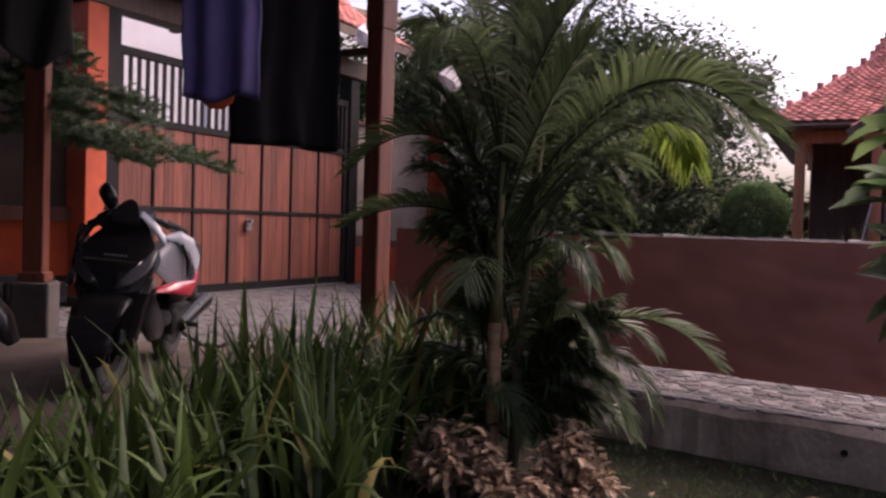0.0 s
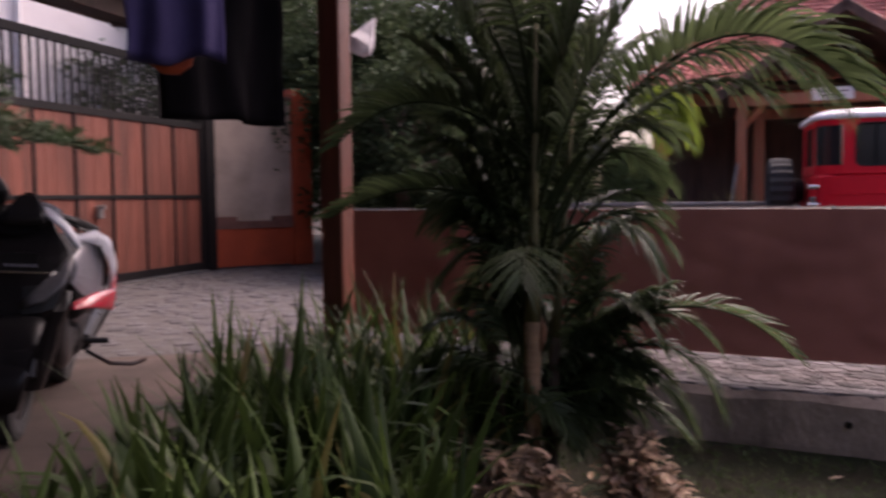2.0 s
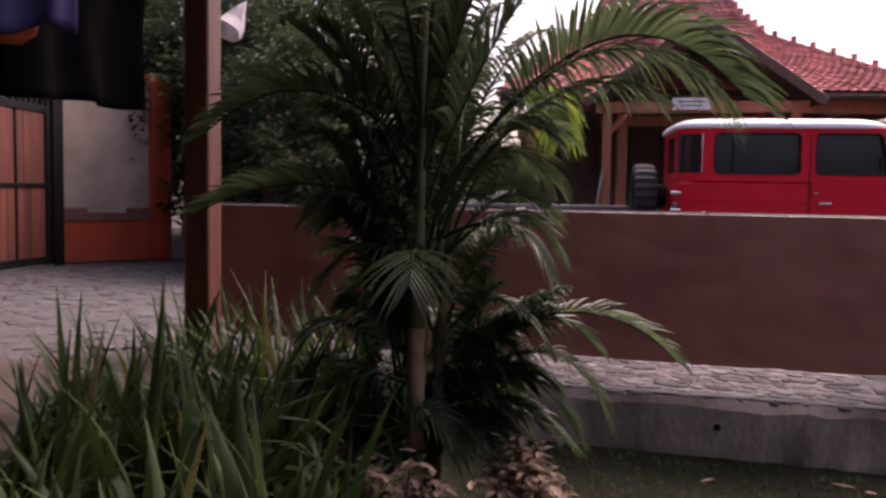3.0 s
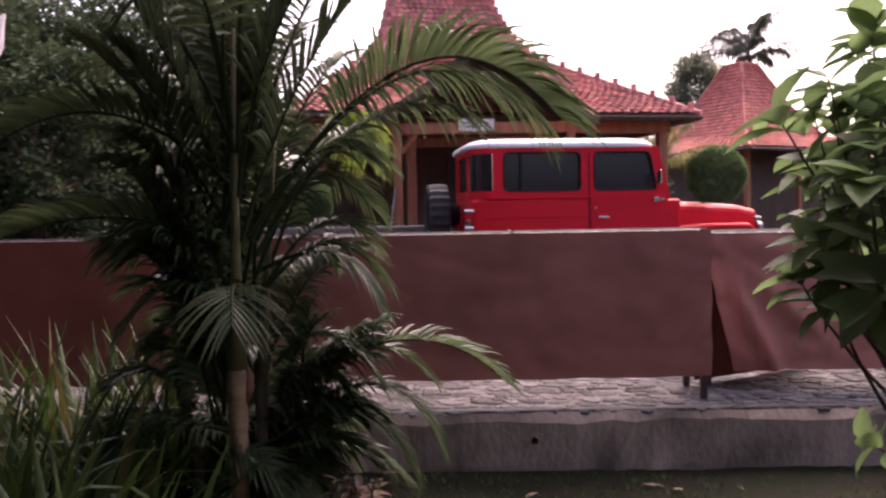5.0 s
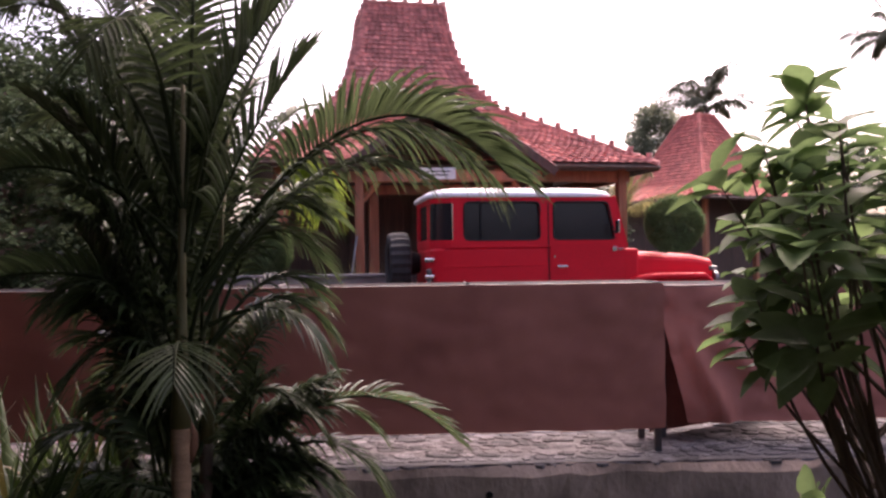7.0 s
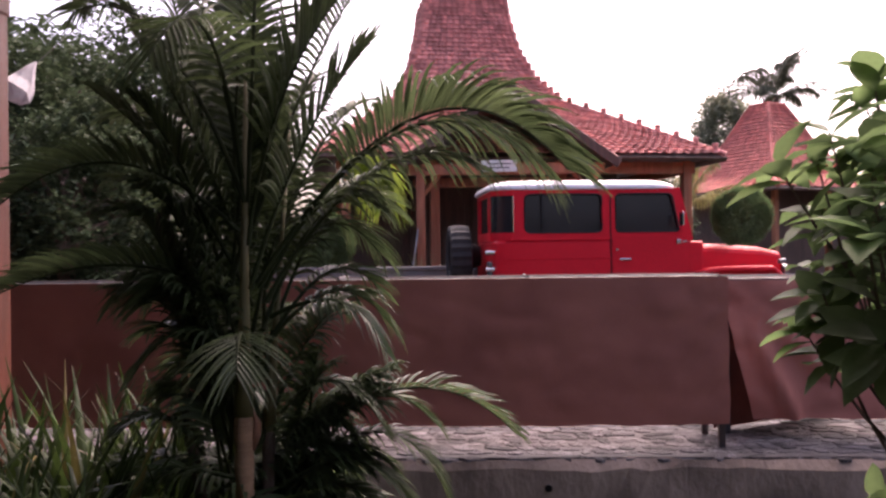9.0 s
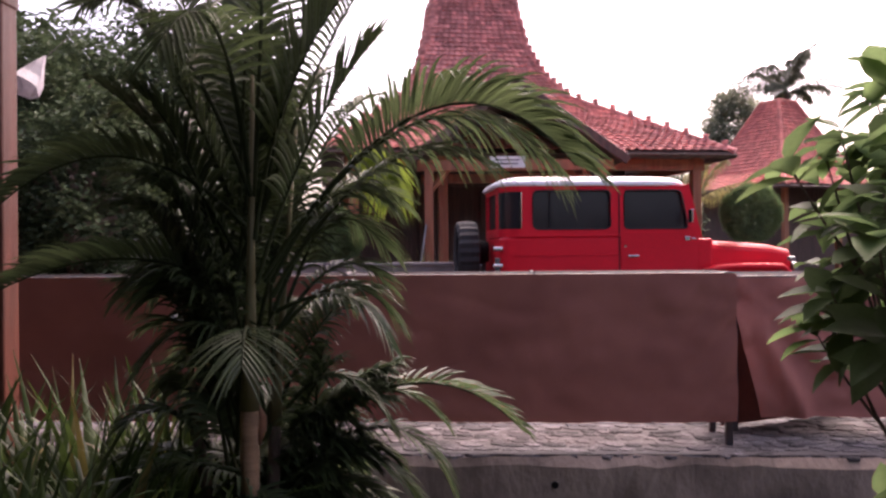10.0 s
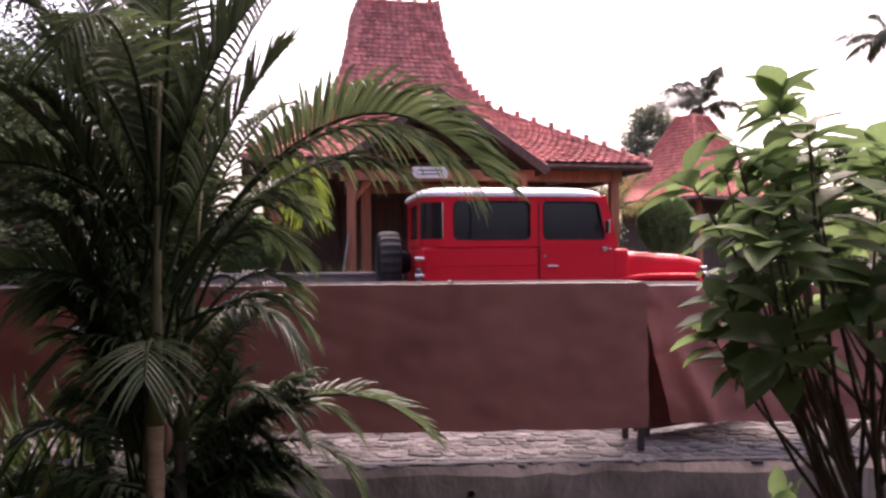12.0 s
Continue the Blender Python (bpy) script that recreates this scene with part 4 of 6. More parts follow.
def bag(x, y, z, s, yaw):
    t = thing("plastic_bag", pose(x, y, z, 0, 34, yaw), "white plastic bag hanging from a cord", "bag", "bags on the cord")
    bm = bmesh.new()
    loft(bm, [((0, 0, 0.02), (0.006, 0, 0), (0, 0.006, 0)), ((0, 0, -0.05), (0.035, 0, 0), (0, 0.02, 0)), ((0.01, 0, -0.14), (0.08, 0, 0), (0, 0.045, 0)), ((0.01, 0, -0.20), (0.095, 0, 0), (0, 0.05, 0)), ((-0.01, 0, -0.26), (0.07, 0, 0), (0, 0.035, 0)), ((-0.03, 0, -0.29), (0.02, 0, 0), (0, 0.012, 0))], 10, 1.3)
    for v in bm.verts:
        v.co += Vector((1, 1, 1)) * 0.035 * noise.noise(v.co * 13)
        v.co *= s
    part("film", bm, BAGM, t)
    part("cord", rod(bmesh.new(), (0, 0, -0.01), (0.15, 0, 0.7), 0.003, n=5), STEEL, t)


bag(0.12, 7.3, 2.45, 1.2, 30)
bag(-1.0, 11.2, 3.75, 1.7, 50)


# ---- scooters ----
def scooter(name, m, label, fairing, accent, wheel):
    """Front towards local -y, standing on z = 0."""
    t = thing(name, m, label, "scooter", "parked scooters")
    for nm, y, R in (("front_wheel", -0.62, 0.275), ("rear_wheel", 0.64, 0.275)):
        e = new(nm)
        e.parent = t
        e.matrix_basis = pose(0, y, R)
        part("tyre", ring_tyre(bmesh.new(), R, 0.1), RUBBER, e)
        bm = bmesh.new()
        rod(bm, (-0.03, 0, 0), (0.03, 0, 0), 0.05, n=14)
        for k in range(5):
            a = k * math.tau / 5
            rod(bm, (0, 0.03 * math.cos(a), 0.03 * math.sin(a)), (0, 0.175 * math.cos(a), 0.175 * math.sin(a)), 0.016, n=6)
        part("rim", bm, BLACKP, e)
        part("rim_stripe", ring_tyre(bmesh.new(), 0.187, 0.07), wheel, e)
    bm = bmesh.new()
    loft(bm, [((0, -0.91, 0.22), (0.09, 0, 0), (0, 0.02, 0.03)), ((0, -0.90, 0.36), (0.12, 0, 0), (0, 0.02, 0.04)), ((0, -0.82, 0.48), (0.14, 0, 0), (0, 0.03, 0.04)), ((0, -0.70, 0.53), (0.14, 0, 0), (0, 0, 0.04)), ((0, -0.5, 0.54), (0.12, 0, 0), (0, 0, 0.04)), ((0, -0.36, 0.46), (0.08, 0, 0), (0, 0.03, 0.03))], 14)
    part("front_fender", bm, BLACKP, t, smooth=True)
    for s in (-1, 1):
        part("fork", rod(bmesh.new(), (s * 0.075, -0.62, 0.28), (s * 0.075, -0.44, 0.72), 0.022), BLACKP, t)
    # front cowl
    bm = bmesh.new()
    loft(bm, [((0, -0.60, 0.50), (0.12, 0, 0), (0, 0.03, 0.04)), ((0, -0.64, 0.62), (0.19, 0, 0), (0, 0.06, 0.05)), ((0, -0.60, 0.74), (0.225, 0, 0), (0, 0.09, 0.05)), ((0, -0.52, 0.85), (0.19, 0, 0), (0, 0.08, 0.05)), ((0, -0.43, 0.95), (0.12, 0, 0), (0, 0.06, 0.05)), ((0, -0.38, 1.0), (0.05, 0, 0), (0, 0.03, 0.03))], 14, 2.0)
    part("front_cowl", bm, BLACKP, t, "glossy black front cowl", smooth=False)
    # parts on the -x side get darker materials, their shade put into the colour
    for s in (-1, 1):
        bm = bmesh.new()
        loft(bm, [((s * 0.06, -0.715, 0.615), (0.02, 0, 0), (0, 0.01, 0.012)), ((s * 0.12, -0.70, 0.66), (0.035, 0, 0), (0, 0.014, 0.026)), ((s * 0.185, -0.655, 0.735), (0.03, 0, 0), (0, 0.03, 0.04)), ((s * 0.215, -0.60, 0.80), (0.012, 0, 0), (0, 0.02, 0.03))], 12)
        part("headlight", bm, LENS if s > 0 else GLASSD, t, "slanted headlight", smooth=True)
        # leg shield and side panels
        bm = bmesh.new()
        loft(bm, [((s * 0.215, -0.54, 0.76), (0.02, 0, 0), (0, 0.02, 0.06)), ((s * 0.25, -0.42, 0.76), (0.02, 0, 0), (0, 0.02, 0.13)), ((s * 0.29, -0.30, 0.74), (0.02, 0, 0), (0, 0.02, 0.15)), ((s * 0.30, -0.16, 0.70), (0.02, 0, 0), (0, 0.02, 0.13)), ((s * 0.25, 0.02, 0.60), (0.02, 0, 0), (0, 0.02, 0.07))], 14, 1.6)
        shield = part("leg_shield", bm, GREYP if s > 0 else BLACKP, t, "pale grey leg shield" if s > 0 else "", smooth=False)
        bm = bmesh.new()
        loft(bm, [((s * 0.22, -0.45, 0.90), (0.012, 0, 0), (0, 0.012, 0.012)), ((s * 0.285, -0.37, 0.905), (0.018, 0, 0), (0, 0.012, 0.035)), ((s * 0.335, -0.27, 0.85), (0.018, 0, 0), (0, 0.02, 0.05)), ((s * 0.355, -0.18, 0.75), (0.016, 0, 0), (0, 0.03, 0.05)), ((s * 0.335, -0.14, 0.64), (0.010, 0, 0), (0, 0.02, 0.03))], 10, 1.5)
        part("shield_rim", bm, fairing if s > 0 else BLACKP, shield, "bright edge of the leg shield", smooth=False)
        bm = bmesh.new()
        tube(bm, [(s * 0.305, -0.36, 0.86), (s * 0.33, -0.30, 0.76), (s * 0.325, -0.28, 0.66)], [0.008, 0.012, 0.006], 6)
        part("shield_groove", bm, BLACKP, shield)
        bm = bmesh.new()
        loft(bm, [((s * 0.08, -0.46, 1.035), (0.016, 0, 0), (0, 0.01, 0.004)), ((s * 0.13, -0.47, 0.995), (0.024, 0, 0), (0, 0.012, 0.008)), ((s * 0.19, -0.45, 0.93), (0.012, 0, 0), (0, 0.012, 0.02))], 8, 1.4)
        part("cowl_edge", bm, fairing if s > 0 else BLACKP, t, "edge of the handlebar cover", smooth=False)
        bm = bmesh.new()
        loft(bm, [((s * 0.235, -0.58, 0.60), (0.012, 0, 0), (0, 0.03, 0.015)), ((s * 0.30, -0.44, 0.61), (0.02, 0, 0), (0, 0.03, 0.035)), ((s * 0.362, -0.30, 0.60), (0.016, 0, 0), (0, 0.03, 0.05)), ((s * 0.355, -0.16, 0.66), (0.012, 0, 0), (0, 0.03, 0.045))], 10)
        part("stripe", bm, accent if s > 0 else BLACKP, t, "flash on the fairing", smooth=True)
        bm = bmesh.new()
        loft(bm, [((s * 0.12, 0.08, 0.52), (0.05, 0, 0), (0, 0, 0.08)), ((s * 0.165, 0.3, 0.58), (0.05, 0, 0), (0, 0, 0.13)), ((s * 0.16, 0.55, 0.66), (0.045, 0, 0), (0, 0, 0.11)), ((s * 0.10, 0.85, 0.76), (0.035, 0, 0), (0, 0, 0.06)), ((s * 0.05, 1.0, 0.80), (0.02, 0, 0), (0, 0, 0.03))], 14)
        part("side_panel", bm, BLACKP, t, smooth=True)
        bm = bmesh.new()
        tube(bm, [(s * 0.04, -0.36, 1.0), (s * 0.15, -0.32 + s * 0.05, 0.98), (s * 0.25, -0.24 + s * 0.08, 0.93)], [0.022, 0.02, 0.019], 8)
        bar = part("handlebar", bm, BLACKP, t)
        part("grip", rod(bmesh.new(), (s * 0.17, -0.30 + s * 0.06, 0.97), (s * 0.26, -0.23 + s * 0.08, 0.925), 0.026, n=10), RUBBER, bar)
        part("brake_lever", tube(bmesh.new(), [(s * 0.14, -0.35 + s * 0.05, 0.97), (s * 0.2, -0.35 + s * 0.07, 0.94), (s * 0.26, -0.30 + s * 0.08, 0.91)], 0.008, 6), BLACKP, bar)
        part("foot_peg", rod(bmesh.new(), (s * 0.16, 0.28, 0.30), (s * 0.29, 0.30, 0.30), 0.018), BLACKP, t)
        if s > 0:
            continue
        bm = bmesh.new()
        tube(bm, [(s * 0.16, -0.39, 1.02), (s * 0.14, -0.38, 1.08), (s * 0.12, -0.38, 1.11)], 0.008, 6)
        part("mirror_arm", bm, BLACKP, t)
        bm = bmesh.new()
        loft(bm, [((s * 0.13, -0.43, 1.11), (0.025, 0, -0.03), (0.02, 0, 0.03)), ((s * 0.14, -0.39, 1.105), (0.045, 0, -0.06), (0.03, 0, 0.04)), ((s * 0.14, -0.37, 1.105), (0.04, 0, -0.055), (0.026, 0, 0.036))], 12, 3.2)
        part("mirror", bm, BLACKP, t, smooth=True)
    # handlebar cover with a low raked visor
    bm = bmesh.new()
    loft(bm, [((-0.04, -0.50, 0.955), (0.12, 0, 0), (0, 0.02, 0.05)), ((-0.02, -0.44, 0.99), (0.16, 0, 0), (0, 0.035, 0.045)), ((-0.01, -0.36, 1.02), (0.15, 0, 0), (0, 0.04, 0.03)), ((0, -0.27, 1.03), (0.10, 0, 0), (0, 0.03, 0.03)), ((0, -0.22, 1.0), (0.05, 0, 0), (0, 0.02, 0.02))], 12, 1.7)
    part("handlebar_cover", bm, BLACKP, t, smooth=False)
    bm = bmesh.new()
    loft(bm, [((0, -0.52, 0.96), (0.085, 0, 0), (0, 0.012, 0.012)), ((0, -0.475, 1.02), (0.075, 0, 0), (0, 0.010, 0.012)), ((0, -0.43, 1.075), (0.045, 0, 0), (0, 0.006, 0.008)), ((0, -0.41, 1.095), (0.015, 0, 0), (0, 0.004, 0.004))], 16, 2.3)
    part("visor", bm, GLASSD, t, "small smoked visor", smooth=True)
    # again the -x flash is black to stand for that side's shade
    for s in (-1, 1):
        bm = bmesh.new()
        loft(bm, [((s * 0.09, -0.50, 1.02), (0.008, 0, 0), (0, 0.01, 0.012)), ((s * 0.16, -0.49, 0.96), (0.014, 0, 0), (0, 0.012, 0.018)), ((s * 0.215, -0.46, 0.89), (0.012, 0, 0), (0, 0.012, 0.026)), ((s * 0.235, -0.44, 0.85), (0.008, 0, 0), (0, 0.01, 0.01))], 10)
        part("cowl_flash", bm, fairing if s > 0 else BLACKP, t, "flash beside the visor", smooth=True)
        bm = bmesh.new()
        loft(bm, [((s * 0.13, -0.54, 0.56), (0.03, 0, 0), (0, 0.05, 0.06)), ((s * 0.15, -0.42, 0.46), (0.035, 0, 0), (0, 0.05, 0.12)), ((s * 0.15, -0.28, 0.36), (0.035, 0, 0), (0, 0.05, 0.10)), ((s * 0.14, -0.1, 0.30), (0.03, 0, 0), (0, 0.05, 0.05))], 12)
        part("lower_cowl", bm, BLACKP, t, smooth=True)
    bm = bmesh.new()
    loft(bm, [((0, -0.52, 0.66), (0.215, 0, 0), (0, 0.05, 0.0)), ((0, -0.58, 0.58), (0.22, 0, 0), (0, 0.10, 0.0)), ((0, -0.57, 0.50), (0.19, 0, 0), (0, 0.08, 0.0)), ((0, -0.55, 0.42), (0.175, 0, 0), (0, 0.08, 0.0)), ((0, -0.52, 0.30), (0.14, 0, 0), (0, 0.08, 0.0)), ((0, -0.48, 0.2), (0.10, 0, 0), (0, 0.06, 0.0))], 16, 2.4)
    part("front_apron", bm, BLACKP, t, "black lower apron", smooth=False)
    part("number_plate", B(-0.02, -0.70, 0.80, 0.25, 0.006, 0.08, 0.002), BLACKP, t, "black number plate")
    bm = bmesh.new()
    for k in range(6):
        box(bm, -0.02 + 0.022 * k, -0.705, 0.785, 0.014, 0.003, 0.012)
    part("plate_bars", bm, GREYP, t)
    part("cowl_trim", B(0, -0.70, 0.755, 0.30, 0.01, 0.008), CHROME, t, "thin bright trim line")
    part("floorboard", B(0, -0.12, 0.36, 0.34, 0.4, 0.10, 0.03), BLACKP, t)
    bm = bmesh.new()
    loft(bm, [((0, 0.08, 0.70), (0.08, 0, 0), (0, 0, 0.03)), ((0, 0.2, 0.73), (0.14, 0, 0), (0, 0, 0.05)), ((0, 0.45, 0.74), (0.15, 0, 0), (0, 0, 0.05)), ((0, 0.62, 0.79), (0.14, 0, 0), (0, 0, 0.05)), ((0, 0.86, 0.83), (0.09, 0, 0), (0, 0, 0.035))], 16)
    part("seat", bm, RUBBER, t, "black vinyl seat", smooth=True)
    part("engine", B(0.06, 0.42, 0.32, 0.2, 0.5, 0.2, 0.05), BLACKP, t)
    part("exhaust", rod(bmesh.new(), (0.15, 0.35, 0.28), (0.17, 0.95, 0.40), 0.05, 0.06, 12), BLACKP, t)
    bm = bmesh.new()
    loft(bm, [((0, 0.72, 0.66), (0.07, 0, 0), (0, 0.03, 0.05)), ((0, 0.93, 0.55), (0.08, 0, 0), (0, 0.06, 0.06)), ((0, 1.05, 0.42), (0.085, 0, 0), (0, 0.05, 0.05)), ((0, 1.12, 0.32), (0.07, 0, 0), (0, 0.012, 0.012))], 10, 4)
    part("rear_mudguard", bm, BLACKP, t, smooth=True)
    part("tail_lamp", B(0, 0.99, 0.80, 0.14, 0.06, 0.05, 0.015), REDP, t)
    bm = bmesh.new()
    tube(bm, [(-0.1, 0.25, 0.27), (-0.2, 0.3, 0.1), (-0.27, 0.32, 0.008)], 0.012, 6)
    part("side_stand", bm, STEEL, t)
    part("kick_lever", tube(bmesh.new(), [(0.16, 0.42, 0.22), (0.30, 0.36, 0.16), (0.42, 0.40, 0.15), (0.48, 0.44, 0.17)], 0.014, 6), STEEL, t)
    return t


scooter("scooter", pose(-1.93, 5.26, 0.0, 0, 4, 3), "black and white scooter with red flashes, front towards the garden", SILVER, REDP, BLACKP)
scooter("scooter", pose(-3.32, 4.1, 0.0, 0, 0, -80), "dark scooter with a red rim stripe parked on the driveway", BLACKP, REDP, REDP)


# ---- plants ----
def bez(a, b, c, t):
    return a.lerp(b, t).lerp(b.lerp(c, t), t)


def frond(t, a, b, c, length, count, material, seed, droop=0.25, width=0.0125, lift=0.35, bare=0.2, spread=1.0):
    """One feather palm leaf: an arching stalk with two rows of narrow bent leaflets."""
    r = random.Random(seed)
    a, b, c = Vector(a), Vector(b), Vector(c)
    n = 14
    pts = [bez(a, b, c, i / n) for i in range(n + 1)]
    stalk = part("frond", tube(bmesh.new(), pts, [0.0075 * (1 - 0.85 * i / n) + 0.0012 for i in range(n + 1)], 6), RACHIS, t)
    verts, faces = [], []
    for i in range(count):
        u = bare + (1 - bare) * (i + 0.5) / count
        p = bez(a, b, c, u)
        d = (bez(a, b, c, min(1, u + 0.02)) - bez(a, b, c, u - 0.02)).normalized()
        side = d.cross(Vector((0, 0, 1)))
        if side.length < 0.05:
            side = Vector((1, 0, 0))
        side.normalize()
        up = side.cross(d)
        w0 = (u - bare) / (1 - bare)
        for s in (-1, 1):
            L = length * (0.55 + 0.45 * math.sin(math.pi * min(1, 0.15 + 0.8 * w0))) * (1 - 0.35 * w0 * w0) * r.uniform(0.86, 1.08)
            out = (side * s * spread * (1 - 0.35 * w0) + d * (0.45 + 0.75 * w0) + up * (lift + r.uniform(-0.12, 0.12))).normalized()
            w = width * r.uniform(0.85, 1.12)
            base = len(verts)
            wd = d.cross(out).cross(out).normalized()
            k = 6
            dr = droop * r.uniform(0.7, 1.35)
            for j in range(k + 1):
                v = j / k
                q = p + out * (L * (v - 0.12 * dr * v * v)) + Vector((0, 0, -1)) * (dr * L * v ** 2.2)
                h = w * (1.0 - 0.93 * v ** 2.2) * (0.45 + 0.55 * min(1, v * 4))
                verts += [q - wd * h, q + up * (-h * 0.35), q + wd * h]
            for j in range(k):
                o = base + 3 * j
                faces += [(o, o + 1, o + 4, o + 3), (o + 1, o + 2, o + 5, o + 4)]
    raw("blade", verts, faces, material, stalk)


def build_palm():
    """Fronds are laid out sideways, ahead and up from the end of the walk."""
    base = V(-0.672, 2.88)
    t = thing("garden_palm", Matrix.Identity(4), "clumping garden palm with arching feathery fronds beside the bench", "palm")
    gz = ground_z(base.x, base.y)
    bx, by = base.x, base.y

    def stem(dx, dy, lean, h, r, shaft, tip):
        bm = bmesh.new()
        pts = [(bx + dx + lean[0] * v * v, by + dy + lean[1] * v * v, gz - 0.05 + (h - gz + 0.05) * v) for v in [i / 14 for i in range(15)]]
        rads = [r * (1.3 - 0.35 * min(1, i / 4)) + (0.0025 if i % 2 else 0) for i in range(15)]
        st = part("trunk", tube(bm, pts, rads, 12), TRUNK if r > 0.025 else BARK, t, smooth=True)
        top = Vector(pts[-1])
        bm = bmesh.new()
        tube(bm, [top - Vector((0, 0, 0.02)), top + Vector((tip * 0.15, 0, shaft * 0.15)), top + Vector((tip * 0.4, 0, shaft * 0.4)), top + Vector((tip, 0.0, shaft))], [r * 1.12, r * 0.7, r * 0.45, r * 0.2], 10)
        part("crown_shaft", bm, SHEATH, st, "long greenish leaf sheath", smooth=True)

    stem(0, 0, (0.0, 0.0), 0.58, 0.033, 1.15, 0.02)
    stem(0.10, 0.05, (0.02, 0.02), 0.5, 0.023, 1.15, 0.10)
    stem(-0.06, 0.16, (-0.05, 0.08), 0.45, 0.02, 0.9, -0.08)
    stem(0.12, 0.2, (0.12, 0.10), 0.35, 0.018, 0.5, 0.05)
    bm = bmesh.new()
    loft(bm, [((bx + 0.026, by - 0.018, 0.44), (0.006, 0, 0), (0, 0.005, 0)), ((bx + 0.036, by - 0.022, 0.49), (0.016, 0, 0), (0, 0.010, 0)), ((bx + 0.040, by - 0.022, 0.535), (0.012, 0, 0), (0, 0.008, 0)), ((bx + 0.026, by - 0.015, 0.58), (0.005, 0, 0), (0, 0.005, 0))], 8)
    part("dry_sheath", bm, DRYB, t, "dry reddish leaf base", smooth=True)

    def arch(a, top, tip, length, count, seed, droop=0.45, width=0.0085, material=LEAFP, lift=0.3, bare=0.25, spread=1.0):
        a, b, c = V(*a), V(*top), V(*tip)
        frond(t, a, b * 2 - (a + c) / 2, c, length, count, material, seed, droop, width, lift, bare, spread)

    # fronds that reach towards the garden and to both sides
    arch((-0.66, 2.85, 0.82), (-0.63, 2.65, 0.86), (-0.60, 2.48, 0.76), 0.27, 13, 1, 0.38, 0.0075, lift=0.0, bare=0.3)
    arch((-0.68, 2.88, 0.97), (-1.10, 2.84, 1.09), (-1.52, 2.78, 0.97), 0.23, 30, 2, 0.35, lift=0.9, spread=0.6)
    arch((-0.68, 2.88, 1.20), (-1.10, 2.85, 1.44), (-1.50, 2.80, 1.27), 0.25, 30, 3, 0.35, lift=0.9, spread=0.6)
    arch((-0.66, 2.85, 1.38), (-0.73, 2.66, 1.84), (-0.83, 2.42, 1.70), 0.33, 22, 4, 0.35, 0.009, lift=-0.05, spread=1.2)
    arch((-0.65, 2.88, 1.15), (-0.47, 2.90, 1.80), (-0.08, 2.95, 2.28), 0.42, 56, 5, 0.2, 0.0115)
    arch((-0.64, 2.92, 1.15), (-0.52, 2.98, 1.75), (-0.28, 3.05, 2.25), 0.42, 50, 25, 0.3, 0.0105)
    arch((-0.64, 2.86, 1.00), (-0.45, 2.86, 1.50), (-0.22, 2.88, 1.85), 0.36, 40, 26, 0.3, 0.0105)
    arch((-0.62, 2.88, 1.02), (-0.04, 2.90, 1.60), (0.47, 2.90, 1.40), 0.40, 62, 6, 0.5, 0.0095, lift=1.0, spread=0.7)
    arch((-0.62, 2.90, 1.00), (-0.10, 2.96, 1.56), (0.40, 3.00, 1.42), 0.42, 54, 7, 0.5, 0.0095, lift=0.15)
    arch((-0.60, 2.90, 0.95), (-0.22, 3.05, 1.42), (0.16, 3.15, 1.45), 0.38, 44, 27, 0.5, 0.0095, lift=0.2)
    # frond with leaflets on its outer part only, in the lit leaf colour
    arch((-0.62, 2.95, 0.85), (-0.40, 3.90, 1.56), (-0.28, 4.45, 1.42), 0.26, 34, 8, 0.75, 0.012, LEAFY, lift=0.05, bare=0.6)
    arch((-0.50, 3.00, 0.48), (-0.06, 3.10, 0.615), (0.29, 3.08, 0.44), 0.21, 24, 9, 0.3, 0.0075, lift=0.55, spread=0.85)
    arch((-0.58, 2.90, 0.90), (-0.33, 2.85, 0.95), (-0.17, 2.80, 0.78), 0.17, 18, 10, 0.6)
    arch((-0.55, 3.00, 0.34), (-0.20, 3.05, 0.46), (0.02, 3.05, 0.25), 0.24, 22, 11, 0.5)
    arch((-0.55, 3.00, 0.40), (-0.25, 3.10, 0.58), (-0.02, 3.15, 0.48), 0.24, 22, 12, 0.4)
    arch((-0.68, 2.88, 0.34), (-0.94, 2.80, 0.38), (-1.13, 2.75, 0.25), 0.20, 20, 13, 0.45)
    arch((-0.66, 2.88, 1.30), (-0.98, 2.95, 1.90), (-1.32, 3.05, 2.02), 0.30, 30, 14, 0.45)
    arch((-0.66, 2.88, 1.30), (-0.82, 2.92, 2.00), (-1.08, 2.95, 2.38), 0.32, 32, 15, 0.35)
    arch((-0.65, 2.88, 1.30), (-0.62, 2.90, 2.05), (-0.60, 2.92, 2.60), 0.34, 34, 16, 0.3, 0.0095)
    arch((-0.64, 2.90, 1.20), (-0.42, 3.05, 1.85), (-0.20, 3.20, 2.25), 0.34, 34, 17, 0.35)
    arch((-0.66, 2.90, 1.10), (-0.95, 3.10, 1.58), (-1.25, 3.25, 1.66), 0.28, 28, 18, 0.45)
    arch((-0.68, 2.90, 0.90), (-0.92, 3.00, 1.10), (-1.18, 3.05, 0.95), 0.24, 24, 19, 0.5)
    arch((-0.66, 2.90, 0.75), (-0.86, 2.85, 0.86), (-1.04, 2.82, 0.70), 0.22, 20, 20, 0.5)
    arch((-0.60, 2.95, 0.80), (-0.40, 3.10, 1.05), (-0.22, 3.20, 0.98), 0.24, 22, 21, 0.45)
    arch((-0.60, 2.95, 0.95), (-0.38, 3.20, 1.32), (-0.18, 3.40, 1.30), 0.26, 24, 22, 0.45)
